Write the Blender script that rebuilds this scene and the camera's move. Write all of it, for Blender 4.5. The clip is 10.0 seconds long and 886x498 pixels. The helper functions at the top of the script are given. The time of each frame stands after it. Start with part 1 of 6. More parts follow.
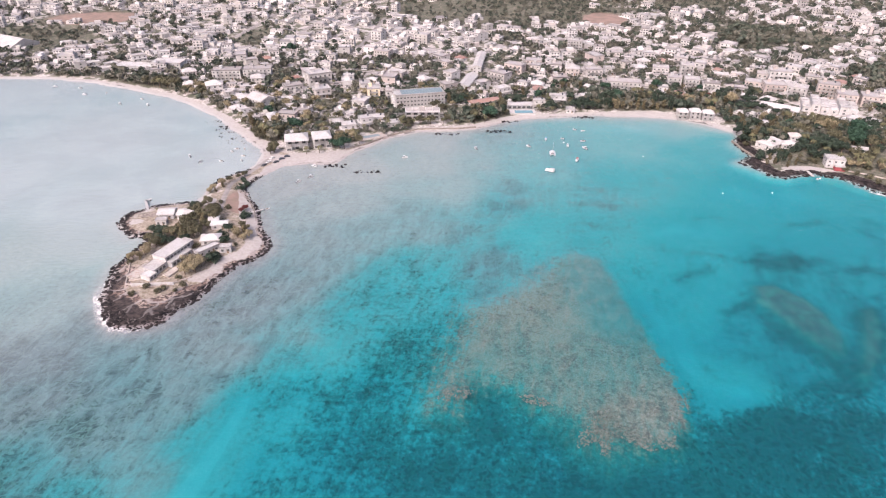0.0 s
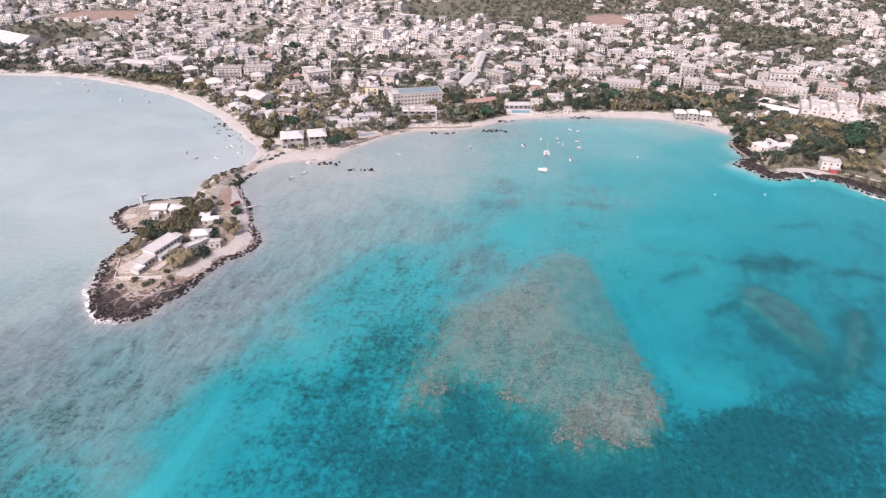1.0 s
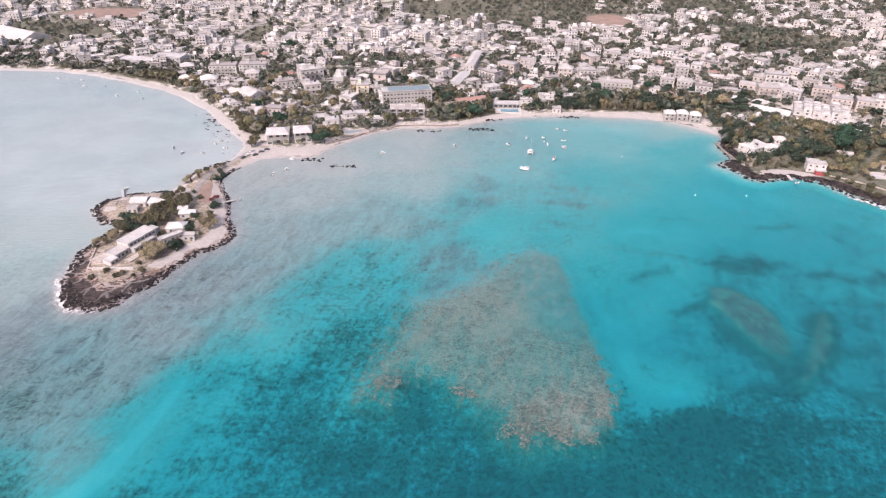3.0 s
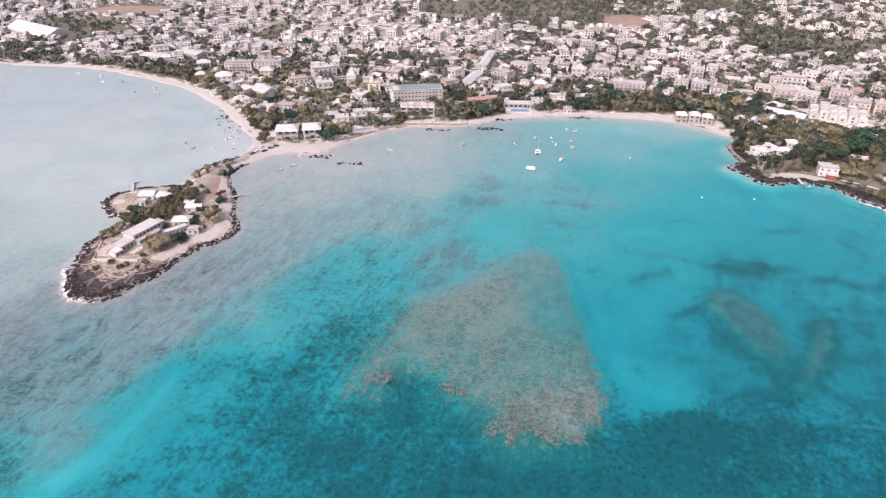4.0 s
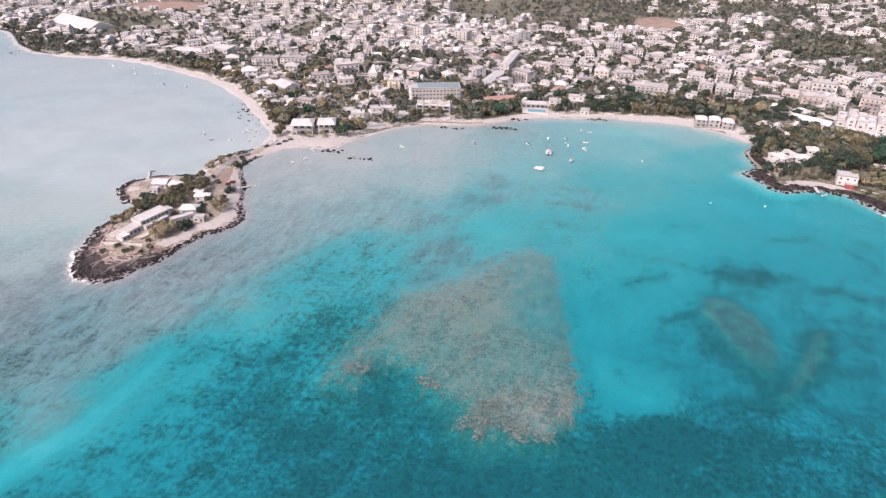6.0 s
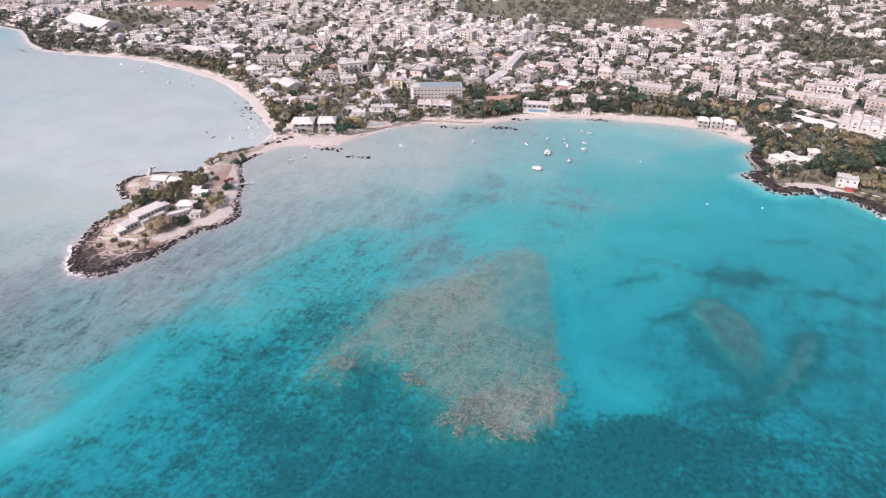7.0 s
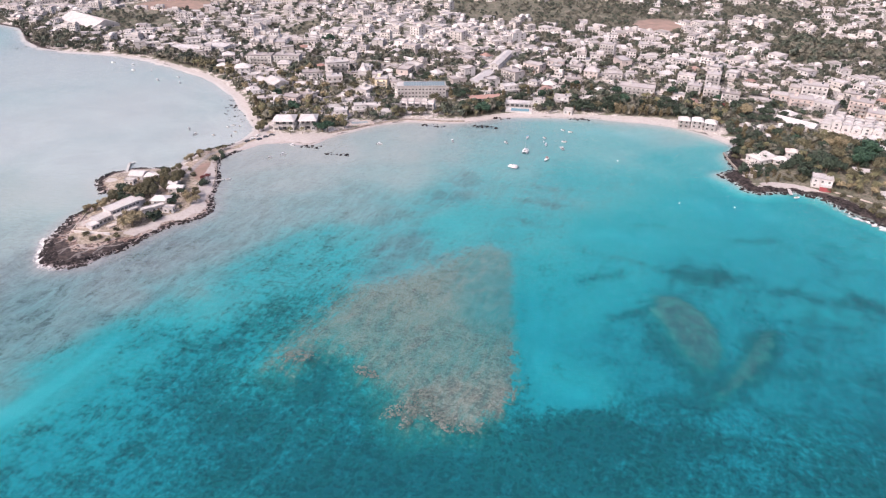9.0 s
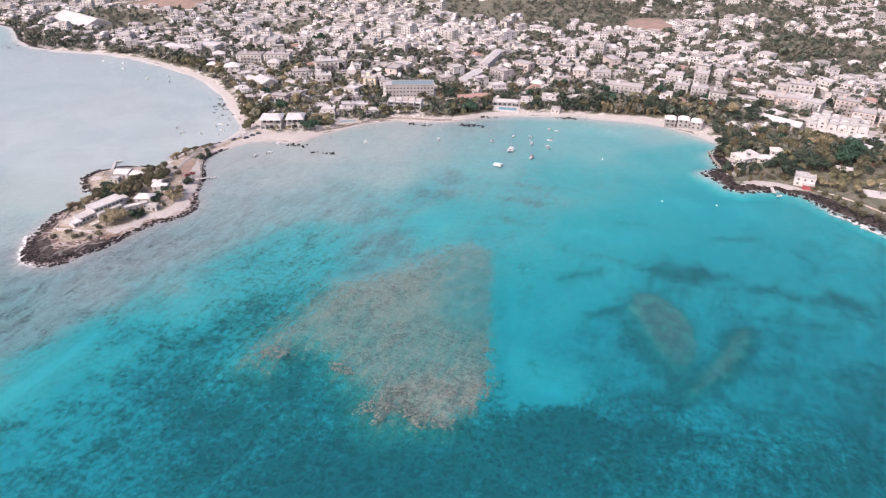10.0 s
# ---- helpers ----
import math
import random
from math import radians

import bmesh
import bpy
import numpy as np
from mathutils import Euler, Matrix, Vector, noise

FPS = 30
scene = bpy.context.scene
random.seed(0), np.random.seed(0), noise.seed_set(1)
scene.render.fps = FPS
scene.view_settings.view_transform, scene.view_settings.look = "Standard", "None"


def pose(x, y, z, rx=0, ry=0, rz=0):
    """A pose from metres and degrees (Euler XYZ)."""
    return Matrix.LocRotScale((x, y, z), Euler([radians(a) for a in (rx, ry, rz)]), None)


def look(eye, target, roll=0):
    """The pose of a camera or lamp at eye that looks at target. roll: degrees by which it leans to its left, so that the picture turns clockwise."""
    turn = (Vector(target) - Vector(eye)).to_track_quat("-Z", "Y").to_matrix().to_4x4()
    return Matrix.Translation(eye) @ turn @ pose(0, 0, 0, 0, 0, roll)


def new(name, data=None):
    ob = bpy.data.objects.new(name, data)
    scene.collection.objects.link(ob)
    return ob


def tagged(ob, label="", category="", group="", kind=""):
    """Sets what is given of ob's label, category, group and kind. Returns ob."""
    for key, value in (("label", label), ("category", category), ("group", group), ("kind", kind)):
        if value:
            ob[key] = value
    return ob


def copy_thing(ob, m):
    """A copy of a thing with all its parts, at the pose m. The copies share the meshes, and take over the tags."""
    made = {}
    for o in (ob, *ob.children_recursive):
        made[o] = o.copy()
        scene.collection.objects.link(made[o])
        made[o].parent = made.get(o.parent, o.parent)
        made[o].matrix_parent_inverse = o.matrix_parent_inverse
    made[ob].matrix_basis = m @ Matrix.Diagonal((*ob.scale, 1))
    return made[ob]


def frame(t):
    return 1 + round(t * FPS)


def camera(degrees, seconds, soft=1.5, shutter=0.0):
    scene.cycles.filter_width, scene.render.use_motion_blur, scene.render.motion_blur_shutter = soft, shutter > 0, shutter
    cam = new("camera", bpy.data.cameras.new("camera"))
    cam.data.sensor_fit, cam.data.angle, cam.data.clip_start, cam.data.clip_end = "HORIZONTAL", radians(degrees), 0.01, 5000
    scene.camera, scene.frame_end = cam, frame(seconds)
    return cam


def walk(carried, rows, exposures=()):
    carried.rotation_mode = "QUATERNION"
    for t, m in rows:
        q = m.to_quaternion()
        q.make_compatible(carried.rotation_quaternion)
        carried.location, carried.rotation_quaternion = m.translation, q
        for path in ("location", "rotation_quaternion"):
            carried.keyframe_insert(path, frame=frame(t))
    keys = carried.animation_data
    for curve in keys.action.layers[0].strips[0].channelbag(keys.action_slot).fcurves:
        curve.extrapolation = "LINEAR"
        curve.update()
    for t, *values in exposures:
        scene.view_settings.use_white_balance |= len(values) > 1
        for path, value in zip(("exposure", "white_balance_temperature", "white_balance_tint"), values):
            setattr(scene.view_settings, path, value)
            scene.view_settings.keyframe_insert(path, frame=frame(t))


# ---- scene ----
cam = camera(67.4, 10.0, soft=1.15)
PATH = [
    (0, (-0.47, 0.607, 189.611), (-0.452, 2.325, 188.586), 0.6),
    (0.5, (6.199, -0.765, 189.524), (6.195, 0.953, 188.5), 0.6),
    (1, (12.627, -1.838, 189.142), (12.612, -0.119, 188.119), 0.7),
    (1.5, (19.247, -2.446, 188.89), (19.223, -0.728, 187.867), 0.7),
    (2, (25.713, -2.873, 188.672), (25.679, -1.154, 187.65), 0.7),
    (2.5, (32.017, -3.164, 188.431), (31.973, -1.445, 187.409), 0.7),
    (4, (50.629, -4.16, 187.741), (50.496, -2.446, 186.719), 0.6),
    (4.5, (57.046, -4.444, 187.623), (56.881, -2.733, 186.601), 0.6),
    (5, (63.428, -4.427, 187.269), (63.232, -2.719, 186.247), 0.6),
    (5.5, (69.714, -4.555, 187.105), (69.487, -2.85, 186.083), 0.6),
    (7, (87.833, -4.308, 186.404), (87.536, -2.613, 185.385), 0.5),
    (7.5, (94.179, -4.284, 186.361), (93.874, -2.59, 185.343), 0.5),
    (8, (99.996, -4.088, 186.089), (99.684, -2.394, 185.072), 0.5),
    (8.5, (105.622, -4.081, 185.597), (105.304, -2.388, 184.581), 0.5),
    (9, (111.179, -3.565, 185.236), (110.855, -1.873, 184.221), 0.5),
    (9.5, (116.711, -3.406, 184.974), (116.386, -1.713, 183.96), 0.5),
    (10, (122.036, -3.131, 185.04), (121.711, -1.439, 184.024), 0.5),
]
walk(cam, [(t, look(eye, target, roll)) for t, eye, target, roll in PATH], [(0.0, 0.61, 6420, 23), (10.0, 0.61, 6420, 23)])

# ---- sky, sun, exposure ----
SUN_AZ, SUN_EL = -148.0, 46.0
world = bpy.data.worlds.new("sky")
scene.world = world
world.use_nodes = True
wn = world.node_tree
sky = wn.nodes.new("ShaderNodeTexSky")
sky.sky_type, sky.sun_disc = "NISHITA", False
sky.sun_elevation, sky.sun_rotation = radians(SUN_EL), radians(SUN_AZ)
sky.air_density, sky.dust_density, sky.ozone_density = 1.0, 8.0, 0.6
wn.links.new(sky.outputs[0], wn.nodes["Background"].inputs[0])
wn.nodes["Background"].inputs[1].default_value = 0.15
sun = new("sun", bpy.data.lights.new("sun", "SUN"))
sun.data.energy, sun.data.angle, sun.data.color = 1.15, radians(9.0), (1.0, 0.985, 0.972)
az, el = radians(SUN_AZ), radians(SUN_EL)
sun.matrix_world = look((math.sin(az) * math.cos(el) * 900, math.cos(az) * math.cos(el) * 900, math.sin(el) * 900), (0, 0, 0))


# ---- material helpers ----
class Nodes:
    """A node material under construction."""

    def __init__(self, name):
        self.mat = bpy.data.materials.new(name)
        self.mat.use_nodes = True
        self.tree = self.mat.node_tree
        self.bsdf = self.tree.nodes["Principled BSDF"]
        self.out = self.tree.nodes["Material Output"]

    def put(self, socket, value):
        if value is None:
            return
        if isinstance(value, bpy.types.NodeSocket):
            self.tree.links.new(value, socket)
        elif isinstance(value, tuple) and len(value) == 3 and socket.type == "RGBA":
            socket.default_value = (*value, 1)
        else:
            socket.default_value = value

    def node(self, kind, **inputs):
        n = self.tree.nodes.new(kind)
        for key, value in inputs.items():
            self.put(n.inputs[key.replace("_", " ")], value)
        return n

    def pos(self):
        return self.node("ShaderNodeNewGeometry").outputs["Position"]

    def scaled(self, v, sx, sy, sz, rz=0.0):
        n = self.node("ShaderNodeMapping", Vector=v, Scale=(sx, sy, sz), Rotation=(0, 0, radians(rz)))
        return n.outputs[0]

    def along(self, v, deg, a, b):
        """Turns the plan so that streaks run that way: a waves a metre along them, b across."""
        turned = self.node("ShaderNodeMapping", Vector=v, Rotation=(0, 0, radians(-deg))).outputs[0]
        return self.node("ShaderNodeMapping", Vector=turned, Scale=(a, b, a)).outputs[0]

    def noise(self, v, scale, detail=4.0, rough=0.55, distort=0.0):
        n = self.node("ShaderNodeTexNoise", Vector=v, Scale=scale, Detail=detail, Roughness=rough, Distortion=distort)
        return n.outputs[0]

    def voronoi(self, v, scale, feature="F1"):
        n = self.node("ShaderNodeTexVoronoi", Vector=v, Scale=scale)
        n.feature = feature
        return n.outputs["Distance"]

    def math(self, op, a, b=0.0, clamp=False):
        n = self.tree.nodes.new("ShaderNodeMath")
        n.operation, n.use_clamp = op, clamp
        self.put(n.inputs[0], a)
        self.put(n.inputs[1], b)
        return n.outputs[0]

    def step(self, v, lo, hi):
        n = self.node("ShaderNodeMapRange", Value=v)
        n.interpolation_type = "SMOOTHSTEP"
        n.inputs["From Min"].default_value, n.inputs["From Max"].default_value = lo, hi
        return n.outputs[0]

    def mix(self, f, a, b, blend="MIX"):
        n = self.tree.nodes.new("ShaderNodeMix")
        n.data_type, n.blend_type = "RGBA", blend
        self.put(n.inputs[0], f)
        self.put(n.inputs[6], a)
        self.put(n.inputs[7], b)
        return n.outputs[2]

    def attr(self, name):
        n = self.tree.nodes.new("ShaderNodeAttribute")
        n.attribute_name = name
        return n.outputs["Fac"]

    def ramp(self, f, stops):
        n = self.node("ShaderNodeValToRGB", Fac=f)
        e = n.color_ramp.elements
        while len(e) < len(stops):
            e.new(0.5)
        for el_, (p, c) in zip(e, stops):
            el_.position, el_.color = p, (*c, 1)
        return n.outputs[0]

    def bump(self, h, strength, distance):
        return self.node("ShaderNodeBump", Height=h, Strength=strength, Distance=distance).outputs[0]

    def done(self, color, rough=0.7, metal=0.0, normal=None, spec=0.5):
        self.put(self.bsdf.inputs["Base Color"], color)
        self.put(self.bsdf.inputs["Roughness"], rough)
        self.put(self.bsdf.inputs["Metallic"], metal)
        self.put(self.bsdf.inputs["Specular IOR Level"], spec)
        self.put(self.bsdf.inputs["Normal"], normal)
        return self.mat


def painted(name, tints, stain=(0.25, 0.22, 0.2), amount=0.35, rough=0.75):
    """Weathered paint or render whose tint differs from object to object."""
    m = Nodes(name)
    rnd = m.node("ShaderNodeObjectInfo").outputs["Random"]
    pick = m.math("FRACT", m.math("MULTIPLY", rnd, 7.13))
    base = m.ramp(pick, tints)
    p = m.pos()
    streak = m.noise(m.scaled(p, 1.0, 1.0, 0.25), 0.9, 5, 0.65)
    patch = m.noise(p, 0.18, 3)
    f = m.math("MULTIPLY", m.step(m.math("ADD", streak, m.math("MULTIPLY", patch, 0.6)), 0.64, 1.02), amount)
    return m.done(m.mix(f, base, stain), rough, normal=m.bump(m.noise(p, 6, 3), 0.2, 0.03))


def island_paint(name, tints, stain, amount, rough=0.75):
    """The same for joined things: the tint differs from piece to piece."""
    m = Nodes(name)
    isl = m.node("ShaderNodeNewGeometry").outputs["Random Per Island"]
    base = m.ramp(isl, tints)
    p = m.pos()
    f = m.math("MULTIPLY", m.step(m.noise(p, 0.5, 5, 0.65), 0.48, 0.72), amount)
    return m.done(m.mix(f, base, stain), rough)


WALLS = [(0.0, (0.61, 0.605, 0.61)), (0.25, (0.51, 0.49, 0.485)), (0.45, (0.63, 0.625, 0.63)), (0.6, (0.46, 0.42, 0.405)), (0.7, (0.54, 0.52, 0.495)), (0.85, (0.39, 0.38, 0.375)), (1.0, (0.61, 0.6, 0.6))]
ROOFS = [(0.0, (0.37, 0.358, 0.357)), (0.3, (0.46, 0.453, 0.453)), (0.5, (0.27, 0.252, 0.246)), (0.7, (0.42, 0.405, 0.4)), (0.88, (0.21, 0.196, 0.19)), (1.0, (0.43, 0.42, 0.415))]
M_WALL = painted("plaster", WALLS, amount=0.55)
M_WHITE = painted("white_plaster", [(0.0, (0.54, 0.54, 0.545)), (1.0, (0.47, 0.466, 0.47))], amount=0.45)
M_ROOF = painted("roof_concrete", ROOFS, stain=(0.3, 0.26, 0.25), amount=0.5, rough=0.85)
M_WHITEROOF = painted("white_roof", [(0.0, (0.53, 0.525, 0.525)), (1.0, (0.42, 0.41, 0.41))], amount=0.55)
M_PINK = painted("pink_plaster", [(0.0, (0.5, 0.43, 0.41)), (1.0, (0.53, 0.475, 0.455))], amount=0.3)
M_YELLOW = painted("cream_plaster", [(0.0, (0.75, 0.66, 0.48)), (1.0, (0.72, 0.64, 0.5))], amount=0.25)
M_REDROOF = painted("red_roof", [(0.0, (0.27, 0.14, 0.115)), (1.0, (0.32, 0.2, 0.17))], amount=0.5)
M_GREYROOF = painted("grey_metal_roof", [(0.0, (0.42, 0.42, 0.43)), (1.0, (0.55, 0.54, 0.53))], amount=0.45, rough=0.5)
M_RED = painted("red_paint", [(0.0, (0.28, 0.045, 0.055)), (1.0, (0.3, 0.055, 0.065))], amount=0.15)
M_TIMBER = painted("timber", [(0.0, (0.2, 0.13, 0.08)), (1.0, (0.28, 0.2, 0.14))], stain=(0.08, 0.06, 0.05))
M_FARWALL = island_paint("far_plaster", WALLS, (0.25, 0.22, 0.2), 0.3)
M_TERRACE = painted("terrace_paving", [(0.0, (0.43, 0.4, 0.375)), (1.0, (0.48, 0.455, 0.43))], stain=(0.3, 0.22, 0.18), amount=0.75)


def plain(name, color, rough=0.6, metal=0.0, vary=0.25, scale=1.5):
    m = Nodes(name)
    dark = tuple(c * (1 - vary) for c in color)
    return m.done(m.mix(m.step(m.noise(m.pos(), scale, 4), 0.35, 0.68), color, dark), rough, metal)


M_GLASS = plain("window_glass", (0.12, 0.125, 0.13), 0.15)
M_SOLAR = plain("solar_panel", (0.19, 0.26, 0.29), 0.3)
M_POOL = plain("pool_water", (0.17, 0.34, 0.42), 0.05)
M_BLUE = plain("blue_canvas", (0.1, 0.28, 0.5), 0.7)
M_TRUNK = plain("bark", (0.16, 0.12, 0.09), 0.9)
M_HULL = plain("boat_white", (0.6, 0.6, 0.61), 0.3, vary=0.06)
M_HULLDARK = plain("boat_dark", (0.05, 0.06, 0.08), 0.35)
M_HULLRED = plain("boat_red", (0.45, 0.08, 0.08), 0.35)
M_ALU = plain("aluminium", (0.7, 0.7, 0.7), 0.35, 0.9)
M_STONE = plain("stone_wall", (0.3, 0.26, 0.23), 0.9, vary=0.5, scale=0.8)
M_ASPHALT = plain("asphalt", (0.3, 0.28, 0.27), 0.9, vary=0.3, scale=0.3)


def leaf(name, a, b):
    m = Nodes(name)
    rnd = m.node("ShaderNodeNewGeometry").outputs["Random Per Island"]
    one = m.node("ShaderNodeObjectInfo").outputs["Random"]
    c = m.mix(rnd, a, b)
    c = m.mix(m.math("MULTIPLY", one, 0.45), c, tuple(0.55 * v for v in a))
    m.bsdf.inputs["Subsurface Weight"].default_value = 0.0
    return m.done(c, 0.65, spec=0.25)


M_LEAF = leaf("leaf_dark_green", (0.022, 0.04, 0.03), (0.06, 0.084, 0.058))
M_LEAFGREEN = leaf("leaf_green", (0.02, 0.055, 0.038), (0.05, 0.1, 0.062))
M_OLIVE = leaf("leaf_olive", (0.052, 0.054, 0.034), (0.17, 0.158, 0.098))
M_DRY = leaf("leaf_dry", (0.18, 0.158, 0.1), (0.37, 0.315, 0.205))
M_CASUARINA = leaf("leaf_casuarina", (0.075, 0.066, 0.04), (0.24, 0.205, 0.125))
M_REDLEAF = leaf("leaf_red", (0.12, 0.03, 0.032), (0.24, 0.065, 0.06))
M_PALM = leaf("palm_frond", (0.085, 0.09, 0.05), (0.19, 0.175, 0.095))
# inland leaves: distance haze put into the colour, paler and greyer than near ones
M_FARLEAF = leaf("far_leaf_green_haze", (0.058, 0.076, 0.058), (0.13, 0.15, 0.118))
M_FAROLIVE = leaf("far_leaf_olive_haze", (0.105, 0.108, 0.086), (0.215, 0.205, 0.168))

# ---- the lie of the land ----
WEST = [(-4000, 1000), (-1500, 830), (-800, 770), (-620, 740), (-560, 721), (-507, 667), (-467, 641), (-423, 634), (-376, 635), (-327, 624),
        (-280, 602), (-240, 581), (-208, 555), (-181, 528), (-160, 499), (-145, 480), (-131, 462), (-126, 449)]
ISLET = [(-128, 434), (-131, 422), (-137, 417), (-146, 406), (-150, 388), (-151, 374), (-164, 371), (-175, 368), (-180, 363), (-188, 357), (-188, 346),
         (-180, 336), (-174, 329), (-168, 331), (-164, 323), (-166, 314), (-169, 305), (-170, 297), (-167, 283), (-164, 268), (-156, 255), (-148, 246),
         (-139, 246), (-129, 250), (-126, 259), (-119, 269), (-115, 281), (-111, 290), (-108, 300), (-100, 305), (-95, 315), (-95, 324), (-103, 340),
         (-108, 354), (-112, 365), (-121, 381), (-127, 393), (-126, 402), (-123, 408)]
BAY = [(-115, 422), (-109, 430), (-94, 435), (-74, 435), (-71, 438), (-66, 451), (-53, 467), (-37, 485), (-16, 499), (11, 501), (33, 507), (58, 524), (82, 532),
       (111, 536), (131, 540), (154, 537), (178, 536), (200, 530), (219, 519), (235, 499), (234, 490), (229, 484), (228, 470), (230, 453), (218, 442), (225, 431),
       (230, 419), (238, 415), (248, 418), (261, 421), (275, 417), (281, 407), (290, 395), (299, 386), (309, 374)]
EAST = [(330, 352), (380, 322), (450, 290), (700, 200), (1500, -100), (4000, -800), (4000, 4500), (-4000, 4500)]
COAST = np.array(WEST + ISLET + BAY + EAST, float)
REEF = np.array([(76, 316), (90, 311), (94, 279), (97, 255), (100, 230), (103, 209), (100, 192), (93, 177), (81, 173), (62, 170), (53, 177), (50, 189), (38, 195), (30, 206), (17, 210),
                 (8, 195), (-5, 198), (-5, 209), (1, 225), (7, 243), (15, 263), (33, 273), (50, 289), (64, 308)], float)
PATCH_A = np.array([(163, 288), (175, 290), (186, 279), (192, 263), (191, 242), (184, 230), (176, 234), (169, 248), (164, 264), (160, 272)], float)
PATCH_B = np.array([(209, 268), (219, 271), (214, 253), (203, 232), (189, 217), (181, 214), (183, 223), (196, 243), (202, 256)], float)


def inside_distance(poly, x, y):
    """Distance to a closed outline in metres, positive inside it."""
    best = np.full(x.shape, 1e18)
    odd = np.zeros(x.shape, bool)
    for (ax, ay), (bx, by) in zip(poly, np.roll(poly, -1, axis=0)):
        dx, dy = bx - ax, by - ay
        u = np.clip(((x - ax) * dx + (y - ay) * dy) / (dx * dx + dy * dy), 0, 1)
        best = np.minimum(best, (x - ax - u * dx) ** 2 + (y - ay - u * dy) ** 2)
        if ay != by:
            odd ^= ((ay > y) != (by > y)) & (x < ax + (y - ay) / (by - ay) * dx)
    return np.where(odd, 1, -1) * np.sqrt(best)


def lattice(ix, iy, seed):
    v = np.sin(ix * 127.1 + iy * 311.7 + seed * 74.7) * 43758.5453
    return v - np.floor(v)


def bumps(x, y, size, seed=0, octaves=3):
    """Soft random field between 0 and 1 with features of that size in metres."""
    total, weight, amp = 0.0, 0.0, 1.0
    for k in range(octaves):
        px, py = x / size * 2 ** k + 17.3 * k, y / size * 2 ** k - 9.1 * k
        ix, iy = np.floor(px), np.floor(py)
        fx, fy = px - ix, py - iy
        fx, fy = fx * fx * (3 - 2 * fx), fy * fy * (3 - 2 * fy)
        a, b = lattice(ix, iy, seed + k), lattice(ix + 1, iy, seed + k)
        c, d = lattice(ix, iy + 1, seed + k), lattice(ix + 1, iy + 1, seed + k)
        total = total + amp * ((a * (1 - fx) + b * fx) * (1 - fy) + (c * (1 - fx) + d * fx) * fy)
        weight += amp
        amp *= 0.5
    return total / weight


def ramp01(v, lo, hi):
    u = np.clip((v - lo) / (hi - lo), 0, 1)
    return u * u * (3 - 2 * u)


def coast_distance(x, y):
    return inside_distance(COAST, x, y) + 2.2 * (bumps(x, y, 9, 3) - 0.5)


# width of sand and of dark rock along the shore: x, y, sand, rock
SHORE_WEST = [(-500, 660, 0, 7), (-400, 638, 3, 0), (-240, 580, 6, 0), (-160, 500, 7, 0), (-128, 445, 10, 1), (-135, 420, 0, 2), (-150, 385, 2, 1), (-185, 350, 0, 5),
              (-166, 315, 0, 4), (-168, 280, 0, 6), (-145, 250, 0, 12), (-122, 268, 0, 6), (-110, 295, 11, 4), (-96, 320, 13, 4), (-110, 355, 9, 1.5), (-124, 395, 4, 2)]
SHORE_EAST = [(-110, 428, 7, 0), (-75, 436, 7, 1), (-40, 485, 2, 1), (10, 501, 7, 0), (60, 525, 8, 0), (120, 538, 6, 1), (180, 536, 11, 0), (232, 502, 7, 0), (231, 482, 0, 9),
              (222, 440, 0, 11), (238, 419, 4, 8), (265, 421, 5, 5), (285, 400, 0, 11), (310, 372, 0, 14), (500, 280, 0, 15)]
SHORE = np.array(SHORE_WEST + SHORE_EAST, float)


def shore_width(x, y):
    w = [1 / ((x - a) ** 2 + (y - b) ** 2 + 30.0) ** 1.5 for a, b, _, _ in SHORE]
    s = sum(w)
    return sum(k * v for k, v in zip(w, SHORE[:, 2])) / s, sum(k * v for k, v in zip(w, SHORE[:, 3])) / s


# the sea bed by stretches: x, y, depth of water, algae on the sand, sea grass
BED_LAGOON = [(-386, 591, 0.2, -0.7, -0.5), (-250, 480, 0.14, -0.7, -0.5), (-200, 380, 0.16, -0.6, -0.5), (-300, 400, 0.16, -0.6, -0.5), (-190, 258, 0.5, 0.25, -0.2), (-230, 300, 0.3, -0.05, -0.4), (-200, 330, 0.22, -0.25, -0.4), (-150, 440, 0.12, -0.5, -0.4), (-300, 200, 0.8, 0.3, -0.2)]
BED_FLAT = [(-178, 230, 0.75, 0.8, 0.05), (-160, 200, 1.05, 0.85, 0.25), (-139, 175, 1.5, 0.85, 0.35), (-120, 188, 1.45, 0.75, 0.25), (-108, 204, 1.2, 0.65, 0.15), (-101, 248, 0.75, 0.7, 0.2), (-90, 276, 0.85, 0.65, 0.25),
            (-93, 230, 1.0, 0.6, 0.1), (-73, 289, 0.95, 0.55, 0.1), (-68, 322, 0.7, 0.45, 0.02), (-64, 377, 0.4, 0.28, 0), (-95, 400, 0.18, 0.3, 0), (-39, 340, 0.9, 0.42, 0.02), (-7, 352, 1.05, 0.42, 0.05), (-68, 245, 1.4, 0.45, 0.1)]
